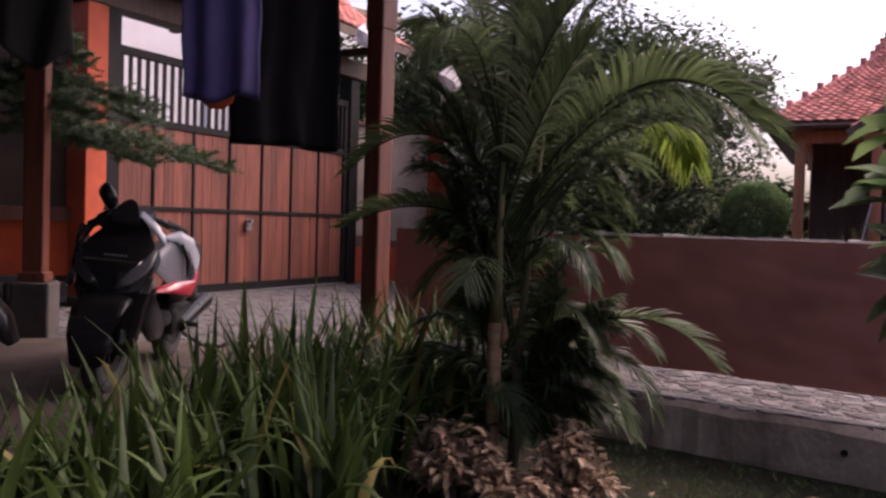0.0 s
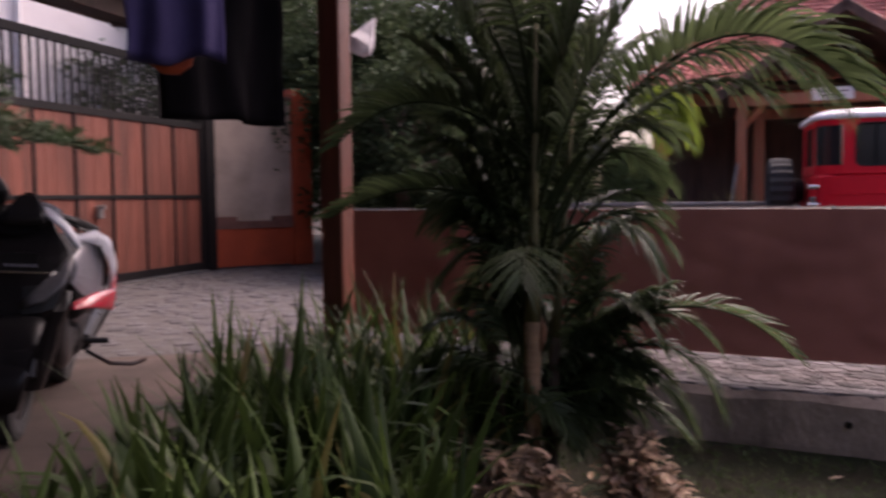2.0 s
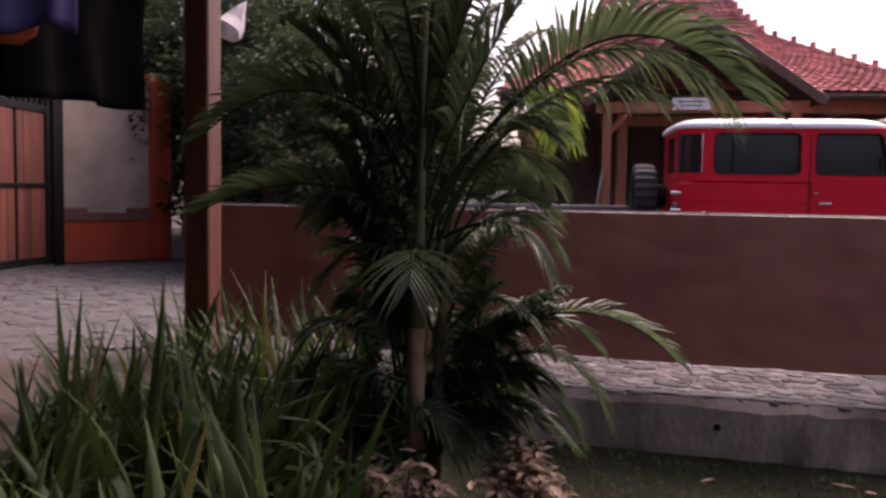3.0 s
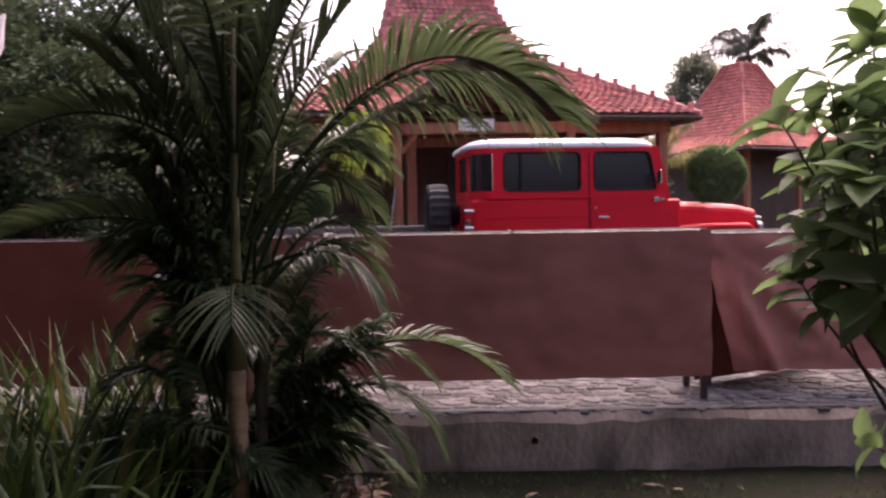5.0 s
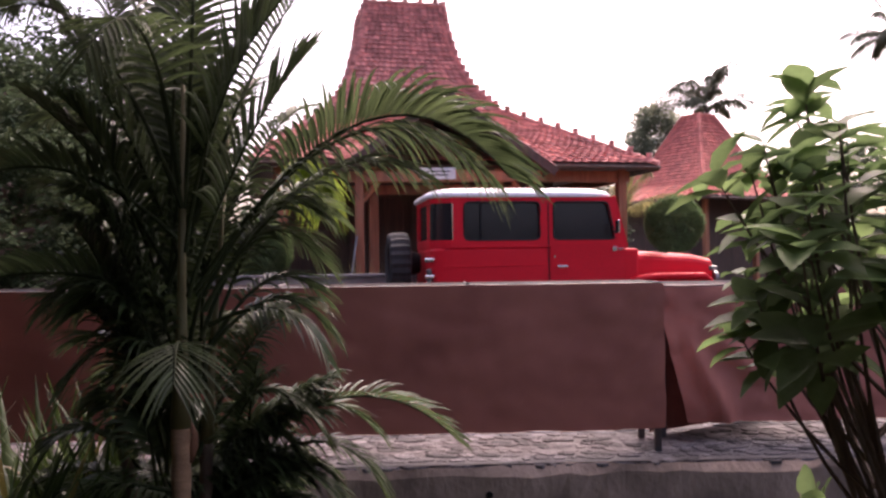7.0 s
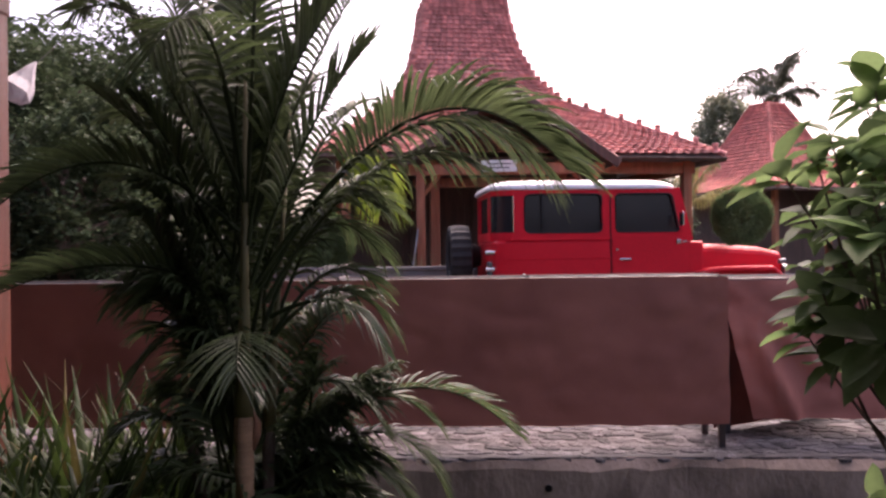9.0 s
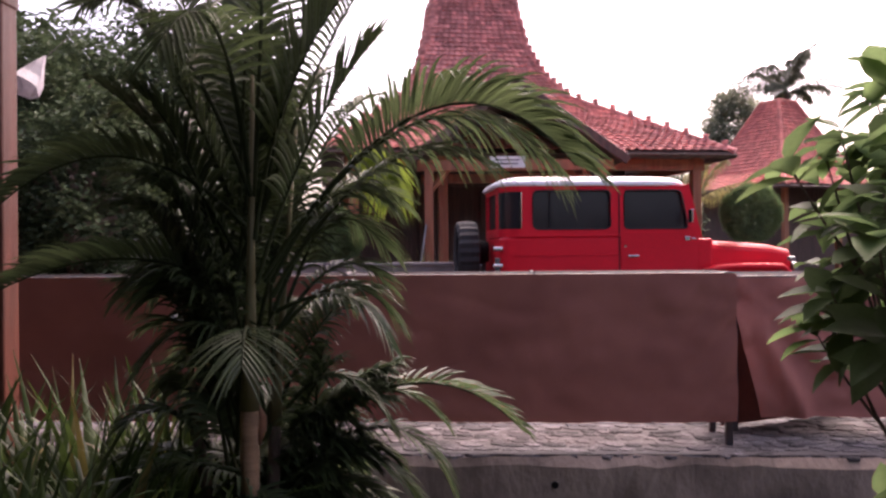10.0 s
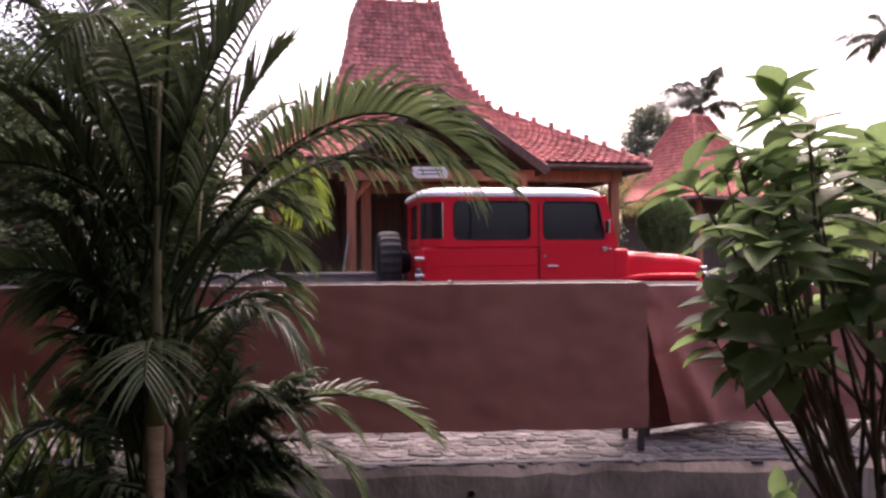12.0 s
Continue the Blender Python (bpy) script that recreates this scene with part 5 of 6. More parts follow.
    arch((-0.60, 2.95, 0.90), (-0.42, 3.10, 1.22), (-0.22, 3.25, 1.12), 0.28, 26, 31, 0.5, 0.0095)
    arch((-0.60, 2.95, 0.80), (-0.38, 3.05, 0.98), (-0.18, 3.10, 0.86), 0.26, 26, 32, 0.5, 0.0095)
    arch((-0.60, 2.92, 1.00), (-0.40, 2.98, 1.30), (-0.20, 3.02, 1.28), 0.30, 28, 33, 0.5, 0.0095)
    arch((-0.55, 2.98, 0.30), (-0.28, 3.02, 0.36), (-0.08, 3.04, 0.16), 0.24, 22, 34, 0.5, 0.0095)
    arch((-0.56, 2.96, 0.55), (-0.38, 2.98, 0.66), (-0.20, 3.0, 0.50), 0.24, 22, 35, 0.5, 0.0095)
    # the dense heart of the clump
    r = random.Random(3)
    for i in range(13):
        a = V(-0.60 + r.uniform(0, 0.10), r.uniform(2.98, 3.10), r.uniform(0.15, 0.45))
        c = V(r.uniform(-0.48, -0.16), r.uniform(3.0, 3.15), r.uniform(0.30, 0.78))
        frond(t, a, a.lerp(c, 0.5) + Vector((0, 0, r.uniform(0.08, 0.2))), c, 0.24, 26, LEAFP, 500 + i, 0.5, 0.009)
    for i in range(38):
        ang = r.uniform(0, math.tau)
        a = Vector((bx + r.uniform(-0.08, 0.14), by + r.uniform(0.03, 0.2), r.uniform(0.2, 1.0)))
        reach = r.uniform(0.22, 0.6)
        c = a + Vector((math.cos(ang) * reach, abs(math.sin(ang)) * reach * 0.9, r.uniform(0.1, 0.9)))
        m = a.lerp(c, 0.5) + Vector((0, 0, r.uniform(0.2, 0.4)))
        frond(t, a, m, c, 0.27, 30, LEAFP, 300 + i, 0.45, 0.0105)
    for i in range(10):
        ang = r.uniform(0, math.tau)
        a = Vector((bx + r.uniform(-0.06, 0.1), by + r.uniform(0.03, 0.2), r.uniform(0.9, 1.3)))
        reach = r.uniform(0.25, 0.6)
        c = a + Vector((math.cos(ang) * reach, abs(math.sin(ang)) * reach * 0.8, r.uniform(0.6, 1.1)))
        m = a.lerp(c, 0.5) + Vector((0, 0, r.uniform(0.15, 0.3)))
        frond(t, a, m, c, 0.32, 36, LEAFP, 350 + i, 0.35, 0.0105)
    for i in range(34):
        ang = r.uniform(-1.0, 1.0) if i % 2 else r.uniform(-0.6, 3.4)
        a = Vector((bx + r.uniform(-0.1, 0.2), by + r.uniform(0.05, 0.25), r.uniform(0.0, 0.4)))
        reach = r.uniform(0.3, 0.65)
        c = a + Vector((math.cos(ang) * reach, math.sin(ang) * reach * 0.7, r.uniform(-0.1, 0.3)))
        m = a.lerp(c, 0.5) + Vector((0, 0, r.uniform(0.15, 0.3)))
        frond(t, a, m, c, 0.24, 24, LEAFP, 400 + i, 0.45)


build_palm()


def strap(verts, faces, p, ang, L, w, bend, lean, r, face_ang):
    """One long strap leaf that rises and bends over."""
    d = Vector((math.cos(ang), math.sin(ang), 0))
    s = Vector((-math.sin(ang + face_ang), math.cos(ang + face_ang), 0))
    k = 7
    base = len(verts)
    q = Vector(p)
    th = lean
    for j in range(k + 1):
        v = j / k
        h = w * (0.5 + 0.5 * min(1, v * 3)) * (1 - max(0, v - 0.45) / 0.56) + 0.0006
        nrm = d * math.cos(th) - Vector((0, 0, 1)) * math.sin(th)
        verts += [q - s * h, q - nrm * h * 0.35, q + s * h]
        q = q + (d * math.sin(th) + Vector((0, 0, 1)) * math.cos(th)) * (L / k)
        th += bend * (0.4 + 1.5 * v) / k
    for j in range(k):
        o = base + 3 * j
        faces += [(o, o + 1, o + 4, o + 3), (o + 1, o + 2, o + 5, o + 4)]


def bed_edge(y):
    """Where the strap-leaf bed ends beside the driveway."""
    return -1.94 + 0.42 * (y - 2.2) + 0.16 * max(0, y - 3.8)


def build_grass():
    r = random.Random(11)
    verts, faces, dry_v, dry_f = [], [], [], []
    n = 0
    while n < 122:
        y = r.uniform(2.15, 4.95)
        x = r.uniform(bed_edge(y) + 0.05, 0.25)
        if y < 2.75 and x > -0.75:
            continue
        if (x > -0.25 and y < 3.7) or (x - 0.23) ** 2 + (y - 3.73) ** 2 < 0.06:
            continue
        n += 1
        gz = ground_z(x, y) - 0.02
        size = (0.68 + 0.3 * smooth01(2.6, 4.6, y)) * (0.7 + 0.3 * smooth01(0.0, 0.4, x - bed_edge(y)))
        for _ in range(r.randint(7, 11)):
            a = r.uniform(0, math.tau)
            over = r.random() < 0.4
            out = (dry_v, dry_f) if r.random() < 0.035 else (verts, faces)
            strap(*out, (x + r.gauss(0, 0.05), y + r.gauss(0, 0.05), gz), a, size * r.uniform(0.65, 1.08), r.uniform(0.015, 0.030), r.uniform(1.6, 3.0) if over else r.uniform(0.2, 1.1), r.uniform(0.02, 0.34), r, r.uniform(-0.4, 0.4))
    tagged(raw("dry_strap_leaves", dry_v, dry_f, DRYL, smooth=True), "yellowing strap leaves among the green ones", "plants", kind="stuff")
    ob = raw("strap_leaf_plants", verts, faces, GRASS, smooth=True)
    tagged(ob, "dense bed of long green strap-leaved plants", "plants", kind="stuff")


build_grass()


def leaf(verts, faces, p, d, up, L, w, curl=0.2):
    d, up = d.normalized(), up.normalized()
    s = d.cross(up).normalized()
    up = s.cross(d)
    base = len(verts)
    prof = ((0, 0.06), (0.2, 0.7), (0.45, 1.0), (0.7, 0.8), (0.9, 0.32), (1.0, 0.02))
    for v, h in prof:
        q = p + d * (L * v) - up * (curl * L * v * v)
        verts += [q - s * (w * h) + up * (w * h * 0.35), q, q + s * (w * h) + up * (w * h * 0.35)]
    for j in range(len(prof) - 1):
        o = base + 3 * j
        faces += [(o, o + 1, o + 4, o + 3), (o + 1, o + 2, o + 5, o + 4)]


def croton(x, y, rad, h, seed):
    r = random.Random(seed)
    t = thing("croton_shrub", pose(x, y, ground_z(x, y)), "low shrub with pinkish-brown variegated leaves under the palm", "shrub", "shrubs round the palm")
    bm = bmesh.new()
    verts, faces = [], []
    for i in range(22):
        a, q = r.uniform(0, math.tau), math.sqrt(r.random())
        tip = Vector((math.cos(a) * rad * q, math.sin(a) * rad * q, h * (1.05 - 0.6 * q * q) * r.uniform(0.8, 1.05)))
        root = Vector((tip.x * 0.25, tip.y * 0.25, -0.03))
        tube(bm, [root, root.lerp(tip, 0.5) + Vector((0, 0, 0.02)), tip], [0.007, 0.005, 0.003], 5)
        for k in range(36):
            p = root.lerp(tip, r.uniform(0.5, 1.0)) + Vector((r.gauss(0, 0.012), r.gauss(0, 0.012), r.gauss(0, 0.012)))
            b = r.uniform(0, math.tau)
            d = Vector((math.cos(b), math.sin(b), r.uniform(-0.25, 0.6)))
            leaf(verts, faces, p, d, Vector((0, 0, 1)) + d * -0.3, r.uniform(0.04, 0.08), r.uniform(0.010, 0.017), r.uniform(0.05, 0.6))
    part("stem", bm, BARK, t)
    raw("foliage", verts, faces, CROTON, t)


croton(0.10, 3.56, 0.2, 0.36, 1)
croton(0.55, 3.55, 0.22, 0.40, 2)
croton(0.33, 3.42, 0.17, 0.20, 3)
croton(0.0, 3.84, 0.16, 0.34, 4)


def broad_bush(x, y):
    r = random.Random(21)
    gz = ground_z(x, y)
    t = thing("broad_leaved_bush", pose(x, y, gz), "domed bush with broad pointed green leaves in the garden", "bush")
    bm = bmesh.new()
    verts, faces = [], []

    def whorl(p, d, n, size):
        """A rosette of pointed leaves round a shoot's tip."""
        side = d.cross(Vector((0.3, 0.2, 1))).normalized()
        over = side.cross(d)
        for k in range(n):
            b = k * 2.4 + r.uniform(-0.4, 0.4)
            e = side * math.cos(b) + over * math.sin(b) + d * r.uniform(0.15, 0.9) + Vector((0, 0, r.uniform(-0.5, 0.25)))
            L = size * r.uniform(0.7, 1.15)
            leaf(verts, faces, p - d * (0.012 * k), e, d + Vector((0, 0, 0.6)) - e * 0.2, L, L * r.uniform(0.25, 0.33), r.uniform(0.05, 0.45))

    for i in range(11):
        a = i * 2.4 + r.uniform(-0.3, 0.3)
        q = 0.12 + 0.22 * math.sqrt(r.random())
        root = Vector((math.cos(a) * 0.05, math.sin(a) * 0.05, -0.05))
        fork = Vector((math.cos(a) * q * 0.7, math.sin(a) * q * 0.7, r.uniform(0.65, 1.0)))
        tube(bm, [root, root.lerp(fork, 0.5) + Vector((math.cos(a) * -0.03, math.sin(a) * -0.03, 0.03)), fork], [0.016, 0.013, 0.010], 7)
        for j in range(8):
            b = a + r.gauss(0, 0.9)
            g = 0.15 + 0.47 * math.sqrt(r.random())
            top = 0.96 + r.random() ** 0.7 * (0.92 - 1.3 * g * g)
            tip = Vector((math.cos(b) * g, math.sin(b) * g, top + 0.08))
            base = root.lerp(fork, r.uniform(0.65, 1.0))
            mid = base.lerp(tip, 0.5) + Vector((math.cos(b) * 0.05, math.sin(b) * 0.05, -0.04))
            tube(bm, [bez(base, mid, tip, v / 4) for v in range(5)], [0.007, 0.006, 0.005, 0.004, 0.0025], 5)
            whorl(tip, (tip - mid).normalized(), r.randint(5, 7), r.uniform(0.125, 0.175))
            for u in (0.8,):
                whorl(bez(base, mid, tip, u), (tip - base).normalized(), r.randint(2, 4), r.uniform(0.12, 0.17))
    for i in range(4):
        a = r.uniform(0, math.tau)
        p0 = Vector((math.cos(a) * 0.08, math.sin(a) * 0.08, r.uniform(0.25, 0.5)))
        tip = p0 + Vector((math.cos(a) * 0.25, math.sin(a) * 0.25, 0.1))
        tube(bm, [p0 * 0.8, p0.lerp(tip, 0.5), tip], [0.006, 0.004, 0.0025], 5)
        whorl(tip, Vector((math.cos(a), math.sin(a), 0.1)).normalized(), 6, 0.15)
    part("branching", bm, BARK, t)
    raw("foliage", verts, faces, LEAFB, t, smooth=True)


broad_bush(1.71, 2.04)


def crown(verts, faces, c, rx, ry, rz, n, size, r, shell=0.5, clump=130):
    """Many small folded leaves in uneven clumps."""
    c = Vector(c)
    clumps = []
    for i in range(max(6, n // clump)):
        while True:
            p = Vector((r.uniform(-1, 1), r.uniform(-1, 1), r.uniform(-1, 1)))
            if shell < p.length < 1:
                break
        clumps.append(Vector((p.x * rx, p.y * ry, p.z * rz)))
    for i in range(n):
        k = r.choice(clumps)
        p = c + k + Vector((r.gauss(0, rx * 0.13), r.gauss(0, ry * 0.13), r.gauss(0, rz * 0.085)))
        a, e = r.uniform(0, math.tau), r.uniform(-0.7, 0.7)
        d = Vector((math.cos(a) * math.cos(e), math.sin(a) * math.cos(e), math.sin(e)))
        s = d.cross(Vector((0, 0, 1))).normalized()
        L, w = size * r.uniform(0.7, 1.3), size * r.uniform(0.25, 0.42)
        o = len(verts)
        up = s.cross(d)
        verts += [p, p + d * L * 0.5 + s * w + up * w * 0.3, p + d * L, p + d * L * 0.5 - s * w + up * w * 0.3]
        faces += [(o, o + 1, o + 2), (o, o + 2, o + 3)]


def tree(name, x, y, h, rad, n, size, seed, label, material=LEAFT, flat=0.75, trunk_r=0.13, low=0.45, clump=130):
    r = random.Random(seed)
    t = thing(name, pose(x, y, -0.1), label, "tree", "background trees")
    bm = bmesh.new()
    tube(bm, [(0, 0, 0), (0.05, 0.03, h * 0.25), (-0.04, 0.05, h * 0.5), (0.03, 0, h * 0.8)], [trunk_r * 1.3, trunk_r, trunk_r * 0.8, trunk_r * 0.3], 10)
    for i in range(9):
        a = i * 2.4 + r.random()
        z = h * r.uniform(0.35, 0.75)
        e = Vector((math.cos(a) * rad * 0.75, math.sin(a) * rad * 0.75, z + h * r.uniform(0.05, 0.2)))
        tube(bm, [(0, 0, z), (e.x * 0.5, e.y * 0.5, z + (e.z - z) * 0.35), e], [trunk_r * 0.45, trunk_r * 0.3, 0.02], 6)
    part("trunk", bm, BARK, t)
    verts, faces = [], []
    crown(verts, faces, (0, 0, h * (low + (1 - low) / 2)), rad, rad, h * (1 - low) / 2 * flat / 0.75, n, size, r, clump=clump)
    raw("crown", verts, faces, material, t)
    return t


TREES = [
    (1.2, 16.4, 5.2, 1.9, 15000, 0.13, 0.15), (3.2, 17.4, 6.0, 2.2, 15000, 0.14, 0.15), (-0.8, 18.0, 5.4, 1.9, 12000, 0.15, 0.2), (5.2, 20.0, 6.2, 2.4, 12000, 0.17, 0.2), (0.8, 21.0, 6.6, 3.0, 10000, 0.25, 0.1), (4.2, 23.5, 6.6, 3.2, 10000, 0.25, 0.1), (-3.5, 22.5, 6.0, 2.6, 8000, 0.25, 0.1),
    (1.7, 12.9, 3.3, 1.25, 11000, 0.10, 0.05), (3.2, 13.9, 3.2, 1.35, 11000, 0.11, 0.05), (1.15, 12.1, 3.0, 0.95, 9000, 0.09, 0.05), (4.4, 16.2, 2.6, 1.3, 8000, 0.11, 0.02), (0.9, 14.6, 4.2, 1.4, 12000, 0.12, 0.1),
]
for i, (x, y, h, rad, n, size, low) in enumerate(TREES):
    tree("leafy_tree", x, y, h, rad, n, size, 40 + i, "dense dark green leafy tree behind the benches", low=low)


def far_woods():
    """A ring of far tree tops that closes the horizon."""
    q = random.Random(77)
    verts, faces = [], []
    for i in range(260):
        a = i * math.tau / 260
        R = q.uniform(58, 75)
        h = q.uniform(3.5, 6.0)
        crown(verts, faces, (R * math.cos(a), R * math.sin(a), h * 0.45), 1.6, 1.6, h * 0.55, 130, 0.9, q, 0.2)
    tagged(raw("far_woods", verts, faces, LEAFT), "low line of distant woods", "woods", kind="stuff")


far_woods()
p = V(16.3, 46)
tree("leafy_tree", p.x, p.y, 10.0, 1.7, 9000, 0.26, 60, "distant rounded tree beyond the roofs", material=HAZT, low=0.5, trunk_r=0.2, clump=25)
p = V(6.5, 23.5)
tree("leafy_tree", p.x, p.y, 3.5, 1.0, 5000, 0.13, 62, "small dark green leafy tree behind the joglo house", low=0.1, trunk_r=0.08)
p = V(30, 44)
tree("leafy_tree", p.x, p.y, 9.0, 5.0, 5000, 0.4, 61, "distant rounded tree beyond the roofs", low=0.2, trunk_r=0.25)


def topiary(x, y, zc, rad):
    r = random.Random(5)
    t = thing("round_topiary", pose(x, y, -0.03), "round clipped green shrub on a short stem", "shrub")
    part("stem", tube(bmesh.new(), [(0, 0, 0), (0.03, 0, zc * 0.5), (0, 0, zc)], [0.06, 0.05, 0.04], 8), BARK, t)
    verts, faces = [], []
    for i in range(16000):
        d = Vector((r.gauss(0, 1), r.gauss(0, 1), r.gauss(0, 1))).normalized()
        q = Vector((0, 0, zc)) + d * rad * (0.86 + 0.12 * noise.noise(d * 3)) * r.uniform(0.9, 1.03)
        e = (d + Vector((r.gauss(0, .5), r.gauss(0, .5), r.gauss(0, .5)))).normalized()
        s = e.cross(Vector((0.3, 0.2, 1))).normalized() * 0.012
        o = len(verts)
        verts += [q - s, q + s, q + e * r.uniform(0.05, 0.1)]
        faces.append((o, o + 1, o + 2))
    raw("foliage", verts, faces, TOPI, t)


p = V(5.25, 14.1)
topiary(p.x, p.y, 1.72, 0.52)
topiary(4.2, 11.2, 1.3, 0.46)


def coconut(x, y, h, R, seed, label, material=HAZY, n=13):
    r = random.Random(seed)
    t = thing("coconut_palm", pose(x, y, -0.1), label, "palm")
    part("trunk", tube(bmesh.new(), [(0, 0, 0), (0.2, 0.1, h * 0.4), (0.1, 0, h * 0.8), (0, 0, h)], [0.2, 0.15, 0.13, 0.12], 10), BARK, t)
    for i in range(n):
        a = i * 2.4 + r.random() * 0.5
        el = r.uniform(0.0, 1.3)
        a0 = Vector((0, 0, h))
        d = Vector((math.cos(a) * math.cos(el), math.sin(a) * math.cos(el), math.sin(el)))
        c = a0 + d * R * r.uniform(0.8, 1.1) - Vector((0, 0, R * 0.14))
        m = a0 + d * R * 0.6 + Vector((0, 0, R * 0.14))
        frond(t, a0, m, c, R * 0.24, 44, material, seed * 50 + i, 1.0, 0.012 + 0.006 * R, lift=0.1, bare=0.1, spread=0.7)


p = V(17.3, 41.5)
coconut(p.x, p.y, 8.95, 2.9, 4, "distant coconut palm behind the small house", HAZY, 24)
p = V(6.4, 21.0)
coconut(p.x, p.y, 2.4, 1.6, 6, "pale yellowish palm behind the joglo house", YELLOWF, 13)
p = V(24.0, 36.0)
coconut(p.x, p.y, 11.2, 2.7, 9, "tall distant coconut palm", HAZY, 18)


def layered_tree(x, y):
    """A small tree with flat, feathery tiers of needles."""
    r = random.Random(8)
    t = thing("layered_conifer", pose(x, y, -0.03), "small tree with flat feathery green tiers beside the gate", "tree")
    bm = bmesh.new()
    tube(bm, [(0, 0, 0), (0.05, 0.02, 0.8), (-0.02, 0.05, 1.7), (0.04, 0, 2.7), (0, 0, 3.4)], [0.07, 0.06, 0.05, 0.035, 0.01], 8)
    verts, faces = [], []
    tiers = [(1.75, -0.02, 2.25), (1.72, -0.35, 2.0), (1.85, 0.2, 2.0), (2.2, 0.3, 1.5), (2.25, -0.15, 1.7), (2.1, -0.5, 1.6), (2.0, 0.75, 1.2), (2.2, 2.6, 1.3), (2.0, 3.3, 1.2), (1.9, -1.6, 1.1), (2.65, 0.1, 1.0), (2.7, 2.8, 1.2), (2.6, 4.2, 1.0), (2.4, -2.2, 1.2), (3.0, 1.0, 0.9), (3.1, 3.4, 0.9)]
    for z, a, L in tiers:
        d = Vector((math.cos(a), math.sin(a), 0))
        pts = [Vector((0, 0, z + 0.1)), d * L * 0.5 + Vector((0, 0, z + 0.06)), d * L + Vector((0, 0, z - 0.26))]
        tube(bm, pts, [0.025, 0.016, 0.006], 6)
        for k in range(100):
            u = r.uniform(0.15, 1.02)
            p = bez(pts[0], pts[1], pts[2], u)
            b = a + r.choice((-1, 1)) * r.uniform(0.3, 1.2)
            e = Vector((math.cos(b), math.sin(b), r.uniform(-0.4, 0.5)))
            tl = r.uniform(0.18, 0.42) * (1.1 - 0.5 * u)
            tube(bm, [p, p + e * tl], [0.005, 0.002], 4)
            for q in range(90):
                w = p + e * tl * r.random()
                nd = Vector((r.gauss(0, 1), r.gauss(0, 1), r.gauss(0.35, 0.5))).normalized()
                s = nd.cross(e).normalized() * 0.0042
                o = len(verts)
                verts += [w - s, w + s, w + nd * r.uniform(0.03, 0.085)]
                faces.append((o, o + 1, o + 2))
    part("branching", bm, BARK, t)
    raw("needles", verts, faces, LEAFC, t)


layered_tree(-4.35, 7.6)


def pale_tuft(x, y):
    q = random.Random(9)
    t = thing("grass_tuft", pose(x, y, -0.02), "pale green tuft of ornamental grass beside the porch post", "plant")
    verts, faces = [], []
    for i in range(140):
        strap(verts, faces, (q.gauss(0, 0.06), q.gauss(0, 0.06), 0), q.uniform(0, math.tau), q.uniform(0.7, 1.25), 0.008, q.uniform(0.3, 1.4), q.uniform(0.02, 0.3), q, 0.2)
    raw("blade_cluster", verts, faces, YELLOWF, t)


p = V(-0.16, 11.2)
pale_tuft(p.x, p.y)
rake = thing("leaning_pole", Matrix.Identity(4), "thin grey pole leaning on the porch post", "pole")
part("rod", rod(bmesh.new(), V(-0.45, 11.6, 0.0), V(-0.24, 12.2, 1.5), 0.014, n=8), GALV, rake)


def litter():
    """Fallen leaves and twigs on the soil."""
    q = random.Random(19)
    for i in range(46):
        x, y = q.uniform(0.2, 3.6), q.uniform(1.6, 4.4)
        if wall_side(x, y) < 0.06:
            continue
        t = thing("fallen_leaf", pose(x, y, ground_z(x, y) + 0.012, q.uniform(-15, 15), q.uniform(-15, 15), q.uniform(0, 360)), "dry brown fallen leaf on the soil", "leaf", "fallen leaves")
        verts, faces = [], []
        leaf(verts, faces, Vector((0, 0, 0)), Vector((1, 0, 0)), Vector((0, 0, 1)), q.uniform(0.05, 0.11), q.uniform(0.012, 0.022), q.uniform(-0.2, 0.25))
        raw("blade", verts, faces, CROTON, t)


litter()


# tufts of moss and low weeds on the soil
def weeds():
    r = random.Random(15)
    verts, faces = [], []
    for i in range(9000):
        x, y = r.uniform(-0.6, 4.2), r.uniform(0.4, 5.2)
        f = wall_side(x, y)
        if f < 0.03:
            continue
        if noise.noise((x * 1.3, y * 1.3, 4)) < -0.12 and r.random() < 0.8:
            continue
        gz = ground_z(x, y) - 0.005
        for k in range(3):
            a = r.uniform(0, math.tau)
            d = Vector((math.cos(a), math.sin(a), r.uniform(0.4, 1.6))).normalized()
            s = Vector((-d.y, d.x, 0)).normalized() * r.uniform(0.002, 0.006)
            p = Vector((x, y, gz))
            L = r.uniform(0.015, 0.06)
            o = len(verts)
            verts += [p - s, p + s, p + d * L]
            faces.append((o, o + 1, o + 2))
    tagged(raw("low_weeds", verts, faces, GRASS), "short weeds and moss on the garden soil", "weeds", kind="stuff")


weeds()


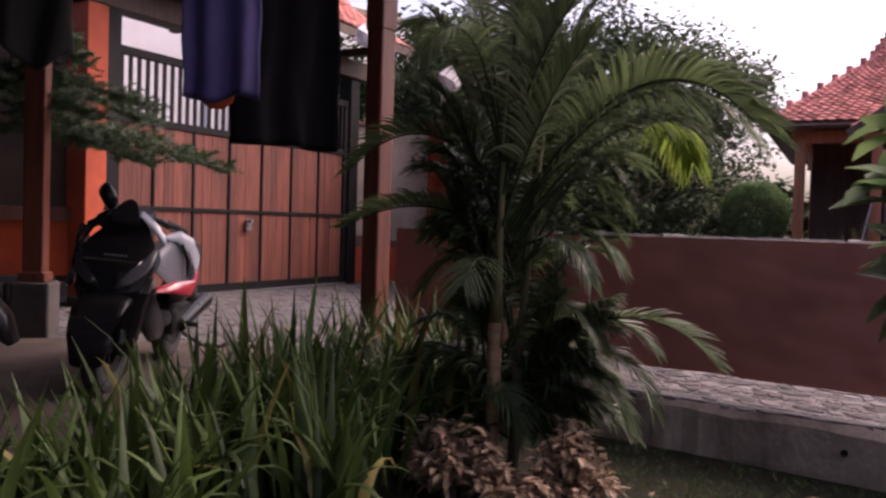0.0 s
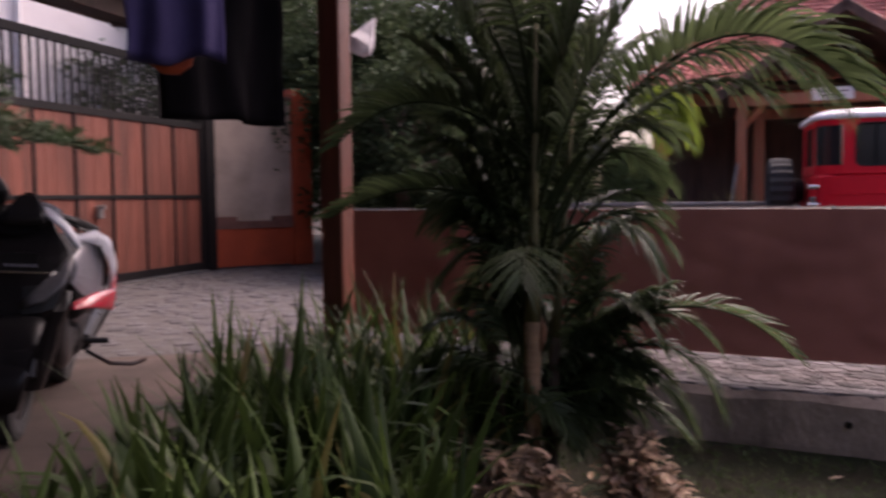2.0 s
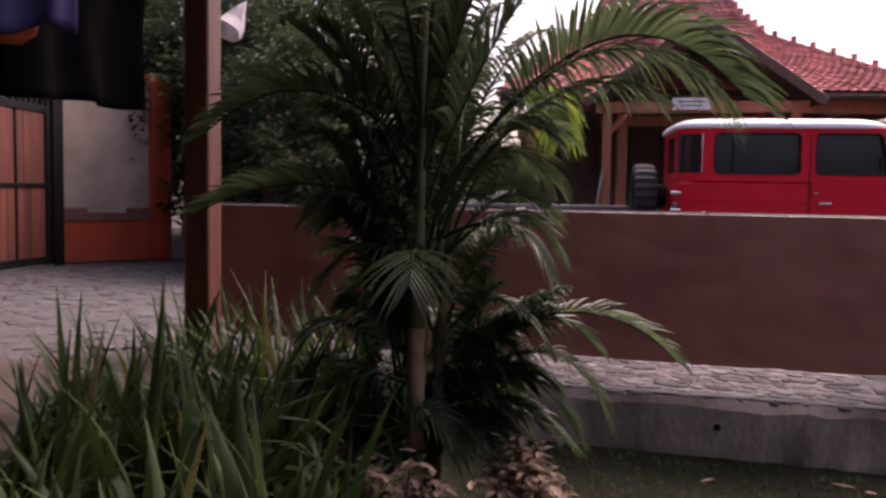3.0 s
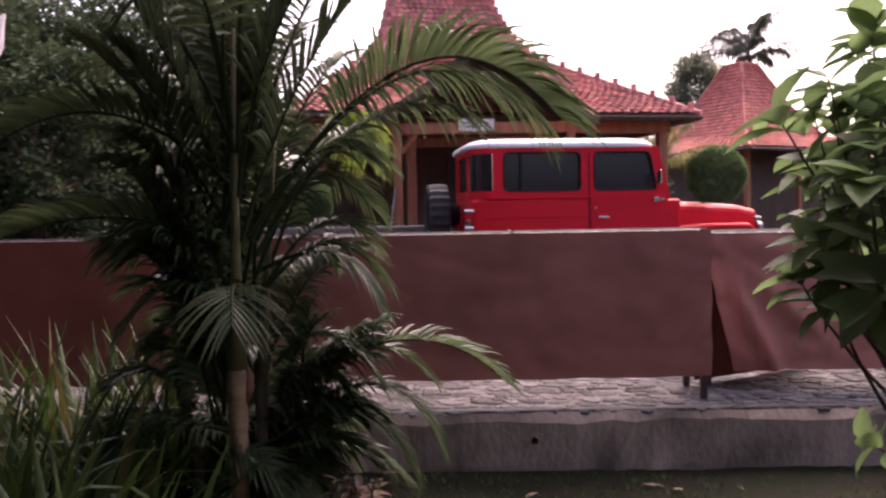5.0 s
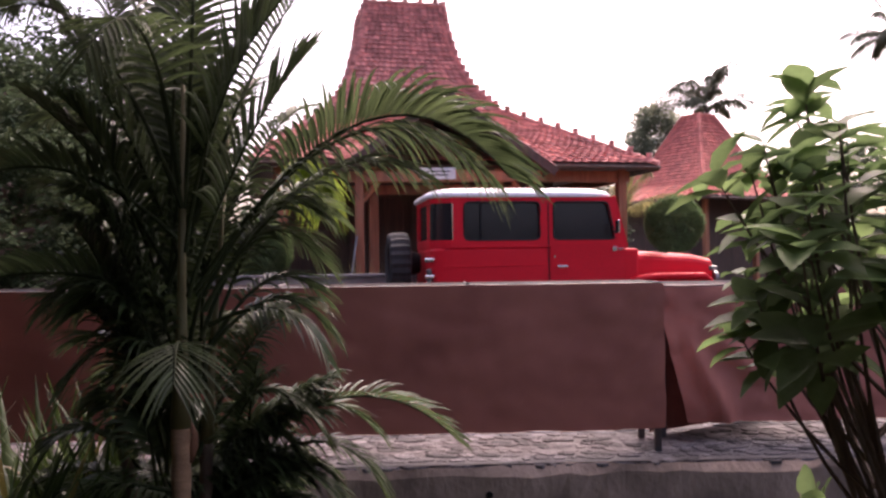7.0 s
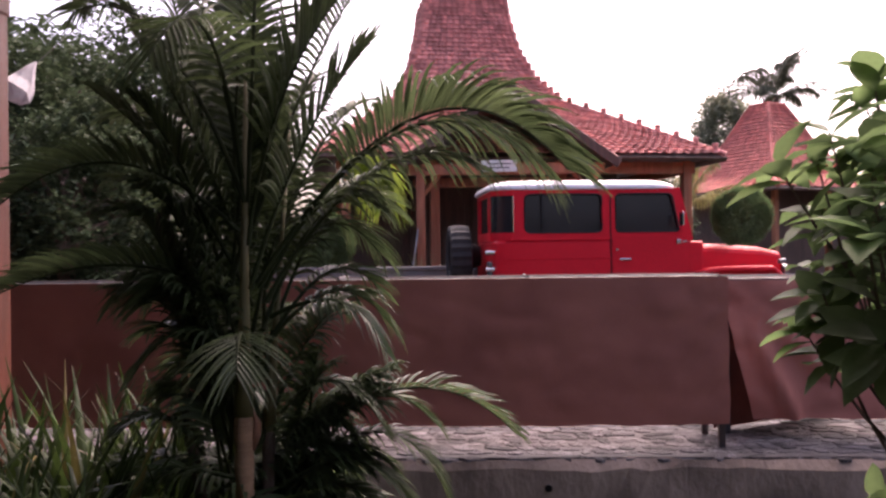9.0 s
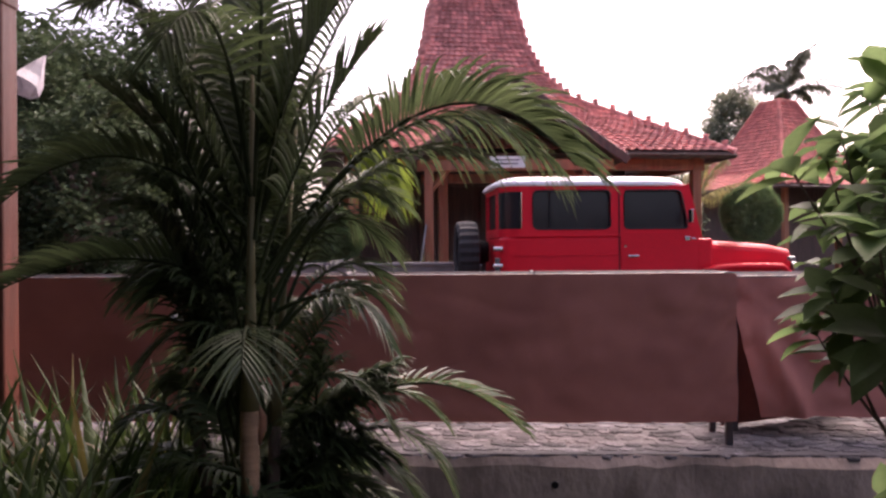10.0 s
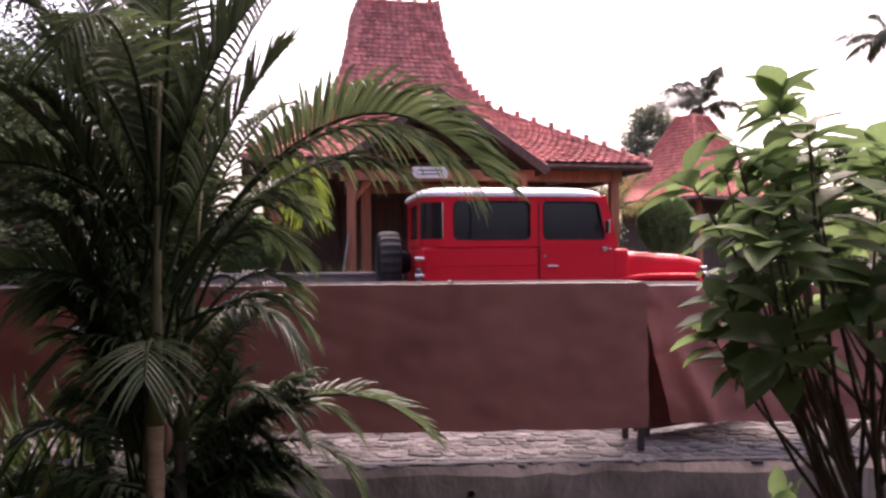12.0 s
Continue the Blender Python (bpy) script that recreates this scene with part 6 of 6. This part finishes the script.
# ---- paving pieces ----
def stone_mesh(name, k, material, r):
    """A flat irregular stone with chipped edges, about one unit across."""
    n = 7
    bm = bmesh.new()
    top, low = [], []
    for i in range(n):
        a = (i + r.uniform(-0.25, 0.25)) * math.tau / n
        q = 0.5 * r.uniform(0.8, 1.08)
        low.append(bm.verts.new((math.cos(a) * q * 1.03, math.sin(a) * q * 1.03, -0.35)))
        top.append(bm.verts.new((math.cos(a) * q * 0.93, math.sin(a) * q * 0.93, r.uniform(-0.05, 0.03))))
    c = bm.verts.new((0, 0, 0.06))
    for i in range(n):
        j = (i + 1) % n
        bm.faces.new((low[i], low[j], top[j], top[i]))
        bm.faces.new((top[i], top[j], c))
    me = bpy.data.meshes.new(name)
    bm.to_mesh(me)
    bm.free()
    me.materials.append(material)
    return me


r = random.Random(31)
stones = [stone_mesh("stone", k, STONE, r) for k in range(6)]
cobbles = [stone_mesh("cobble", k, COBBLE, r) for k in range(6)]


def lay(parent, meshes, name, places):
    for x, y, z, sx, sy, a in places:
        ob = new(name, r.choice(meshes))
        ob.matrix_basis = Matrix.Translation((x, y, z)) @ Matrix.Rotation(a, 4, "Z") @ Matrix.Diagonal((sx, sy, 0.045, 1))
        ob.parent = parent


places, rest = [], []
row = 0
d = 0.065
while d < 2.4:
    s = -3.2 + r.uniform(0, 0.2)
    while s < 5.4:
        w = r.choice((r.uniform(0.06, 0.12), r.uniform(0.1, 0.26)))
        p = W(s + w / 2, d + r.uniform(-0.015, 0.015), (-0.012 if d < 0.1 else -0.003) + r.uniform(-0.003, 0.004))
        item = (p.x, p.y, p.z, w * 1.06, r.uniform(0.07, 0.108), radians(WALL_YAW) + r.uniform(-0.4, 0.4))
        (places if d < 0.75 and -1.6 < s < 3.6 and len(places) < 290 else rest).append(item)
        s += w * 0.94
    d += 0.088
lay(court, stones, "stone", places)


def joined(name, meshes, items, material, label, category, parent=None):
    verts, faces = [], []
    for x, y, z, sx, sy, a in items:
        me = r.choice(meshes)
        m = Matrix.Translation((x, y, z)) @ Matrix.Rotation(a, 4, "Z") @ Matrix.Diagonal((sx, sy, 0.045, 1))
        o = len(verts)
        verts += [m @ v.co for v in me.vertices]
        faces += [tuple(o + k for k in f.vertices) for f in me.polygons]
    return tagged(raw(name, verts, faces, material), label, category, kind="stuff")


joined("paving_stones", stones, rest, STONE, "pale irregular stones paving the courtyard", "paving")
near, far = [], []
y = 6.72
while y < 14.2:
    x = -4.6 + r.uniform(0, 0.15)
    while x < 1.2 - 0.05 * (y - 6):
        w = r.uniform(0.12, 0.2)
        inside = wall_side(x, y) < -0.4 or x < -0.2
        g = (x - GB.x) * (GA.y - GB.y) - (y - GB.y) * (GA.x - GB.x)
        if inside and g > 0.25:
            item = (x + w / 2, y, -0.006 + r.uniform(-0.006, 0.008), w, 0.145, r.uniform(-0.3, 0.3))
            (near if y < 9.2 and -2.2 < x < 0.2 and len(near) < 290 else far).append(item)
        x += w + 0.01
    y += 0.142
lay(yard, cobbles, "cobble", near)
joined("cobbles", cobbles, far, COBBLE, "grey cobbles paving the yard before the gate", "paving")
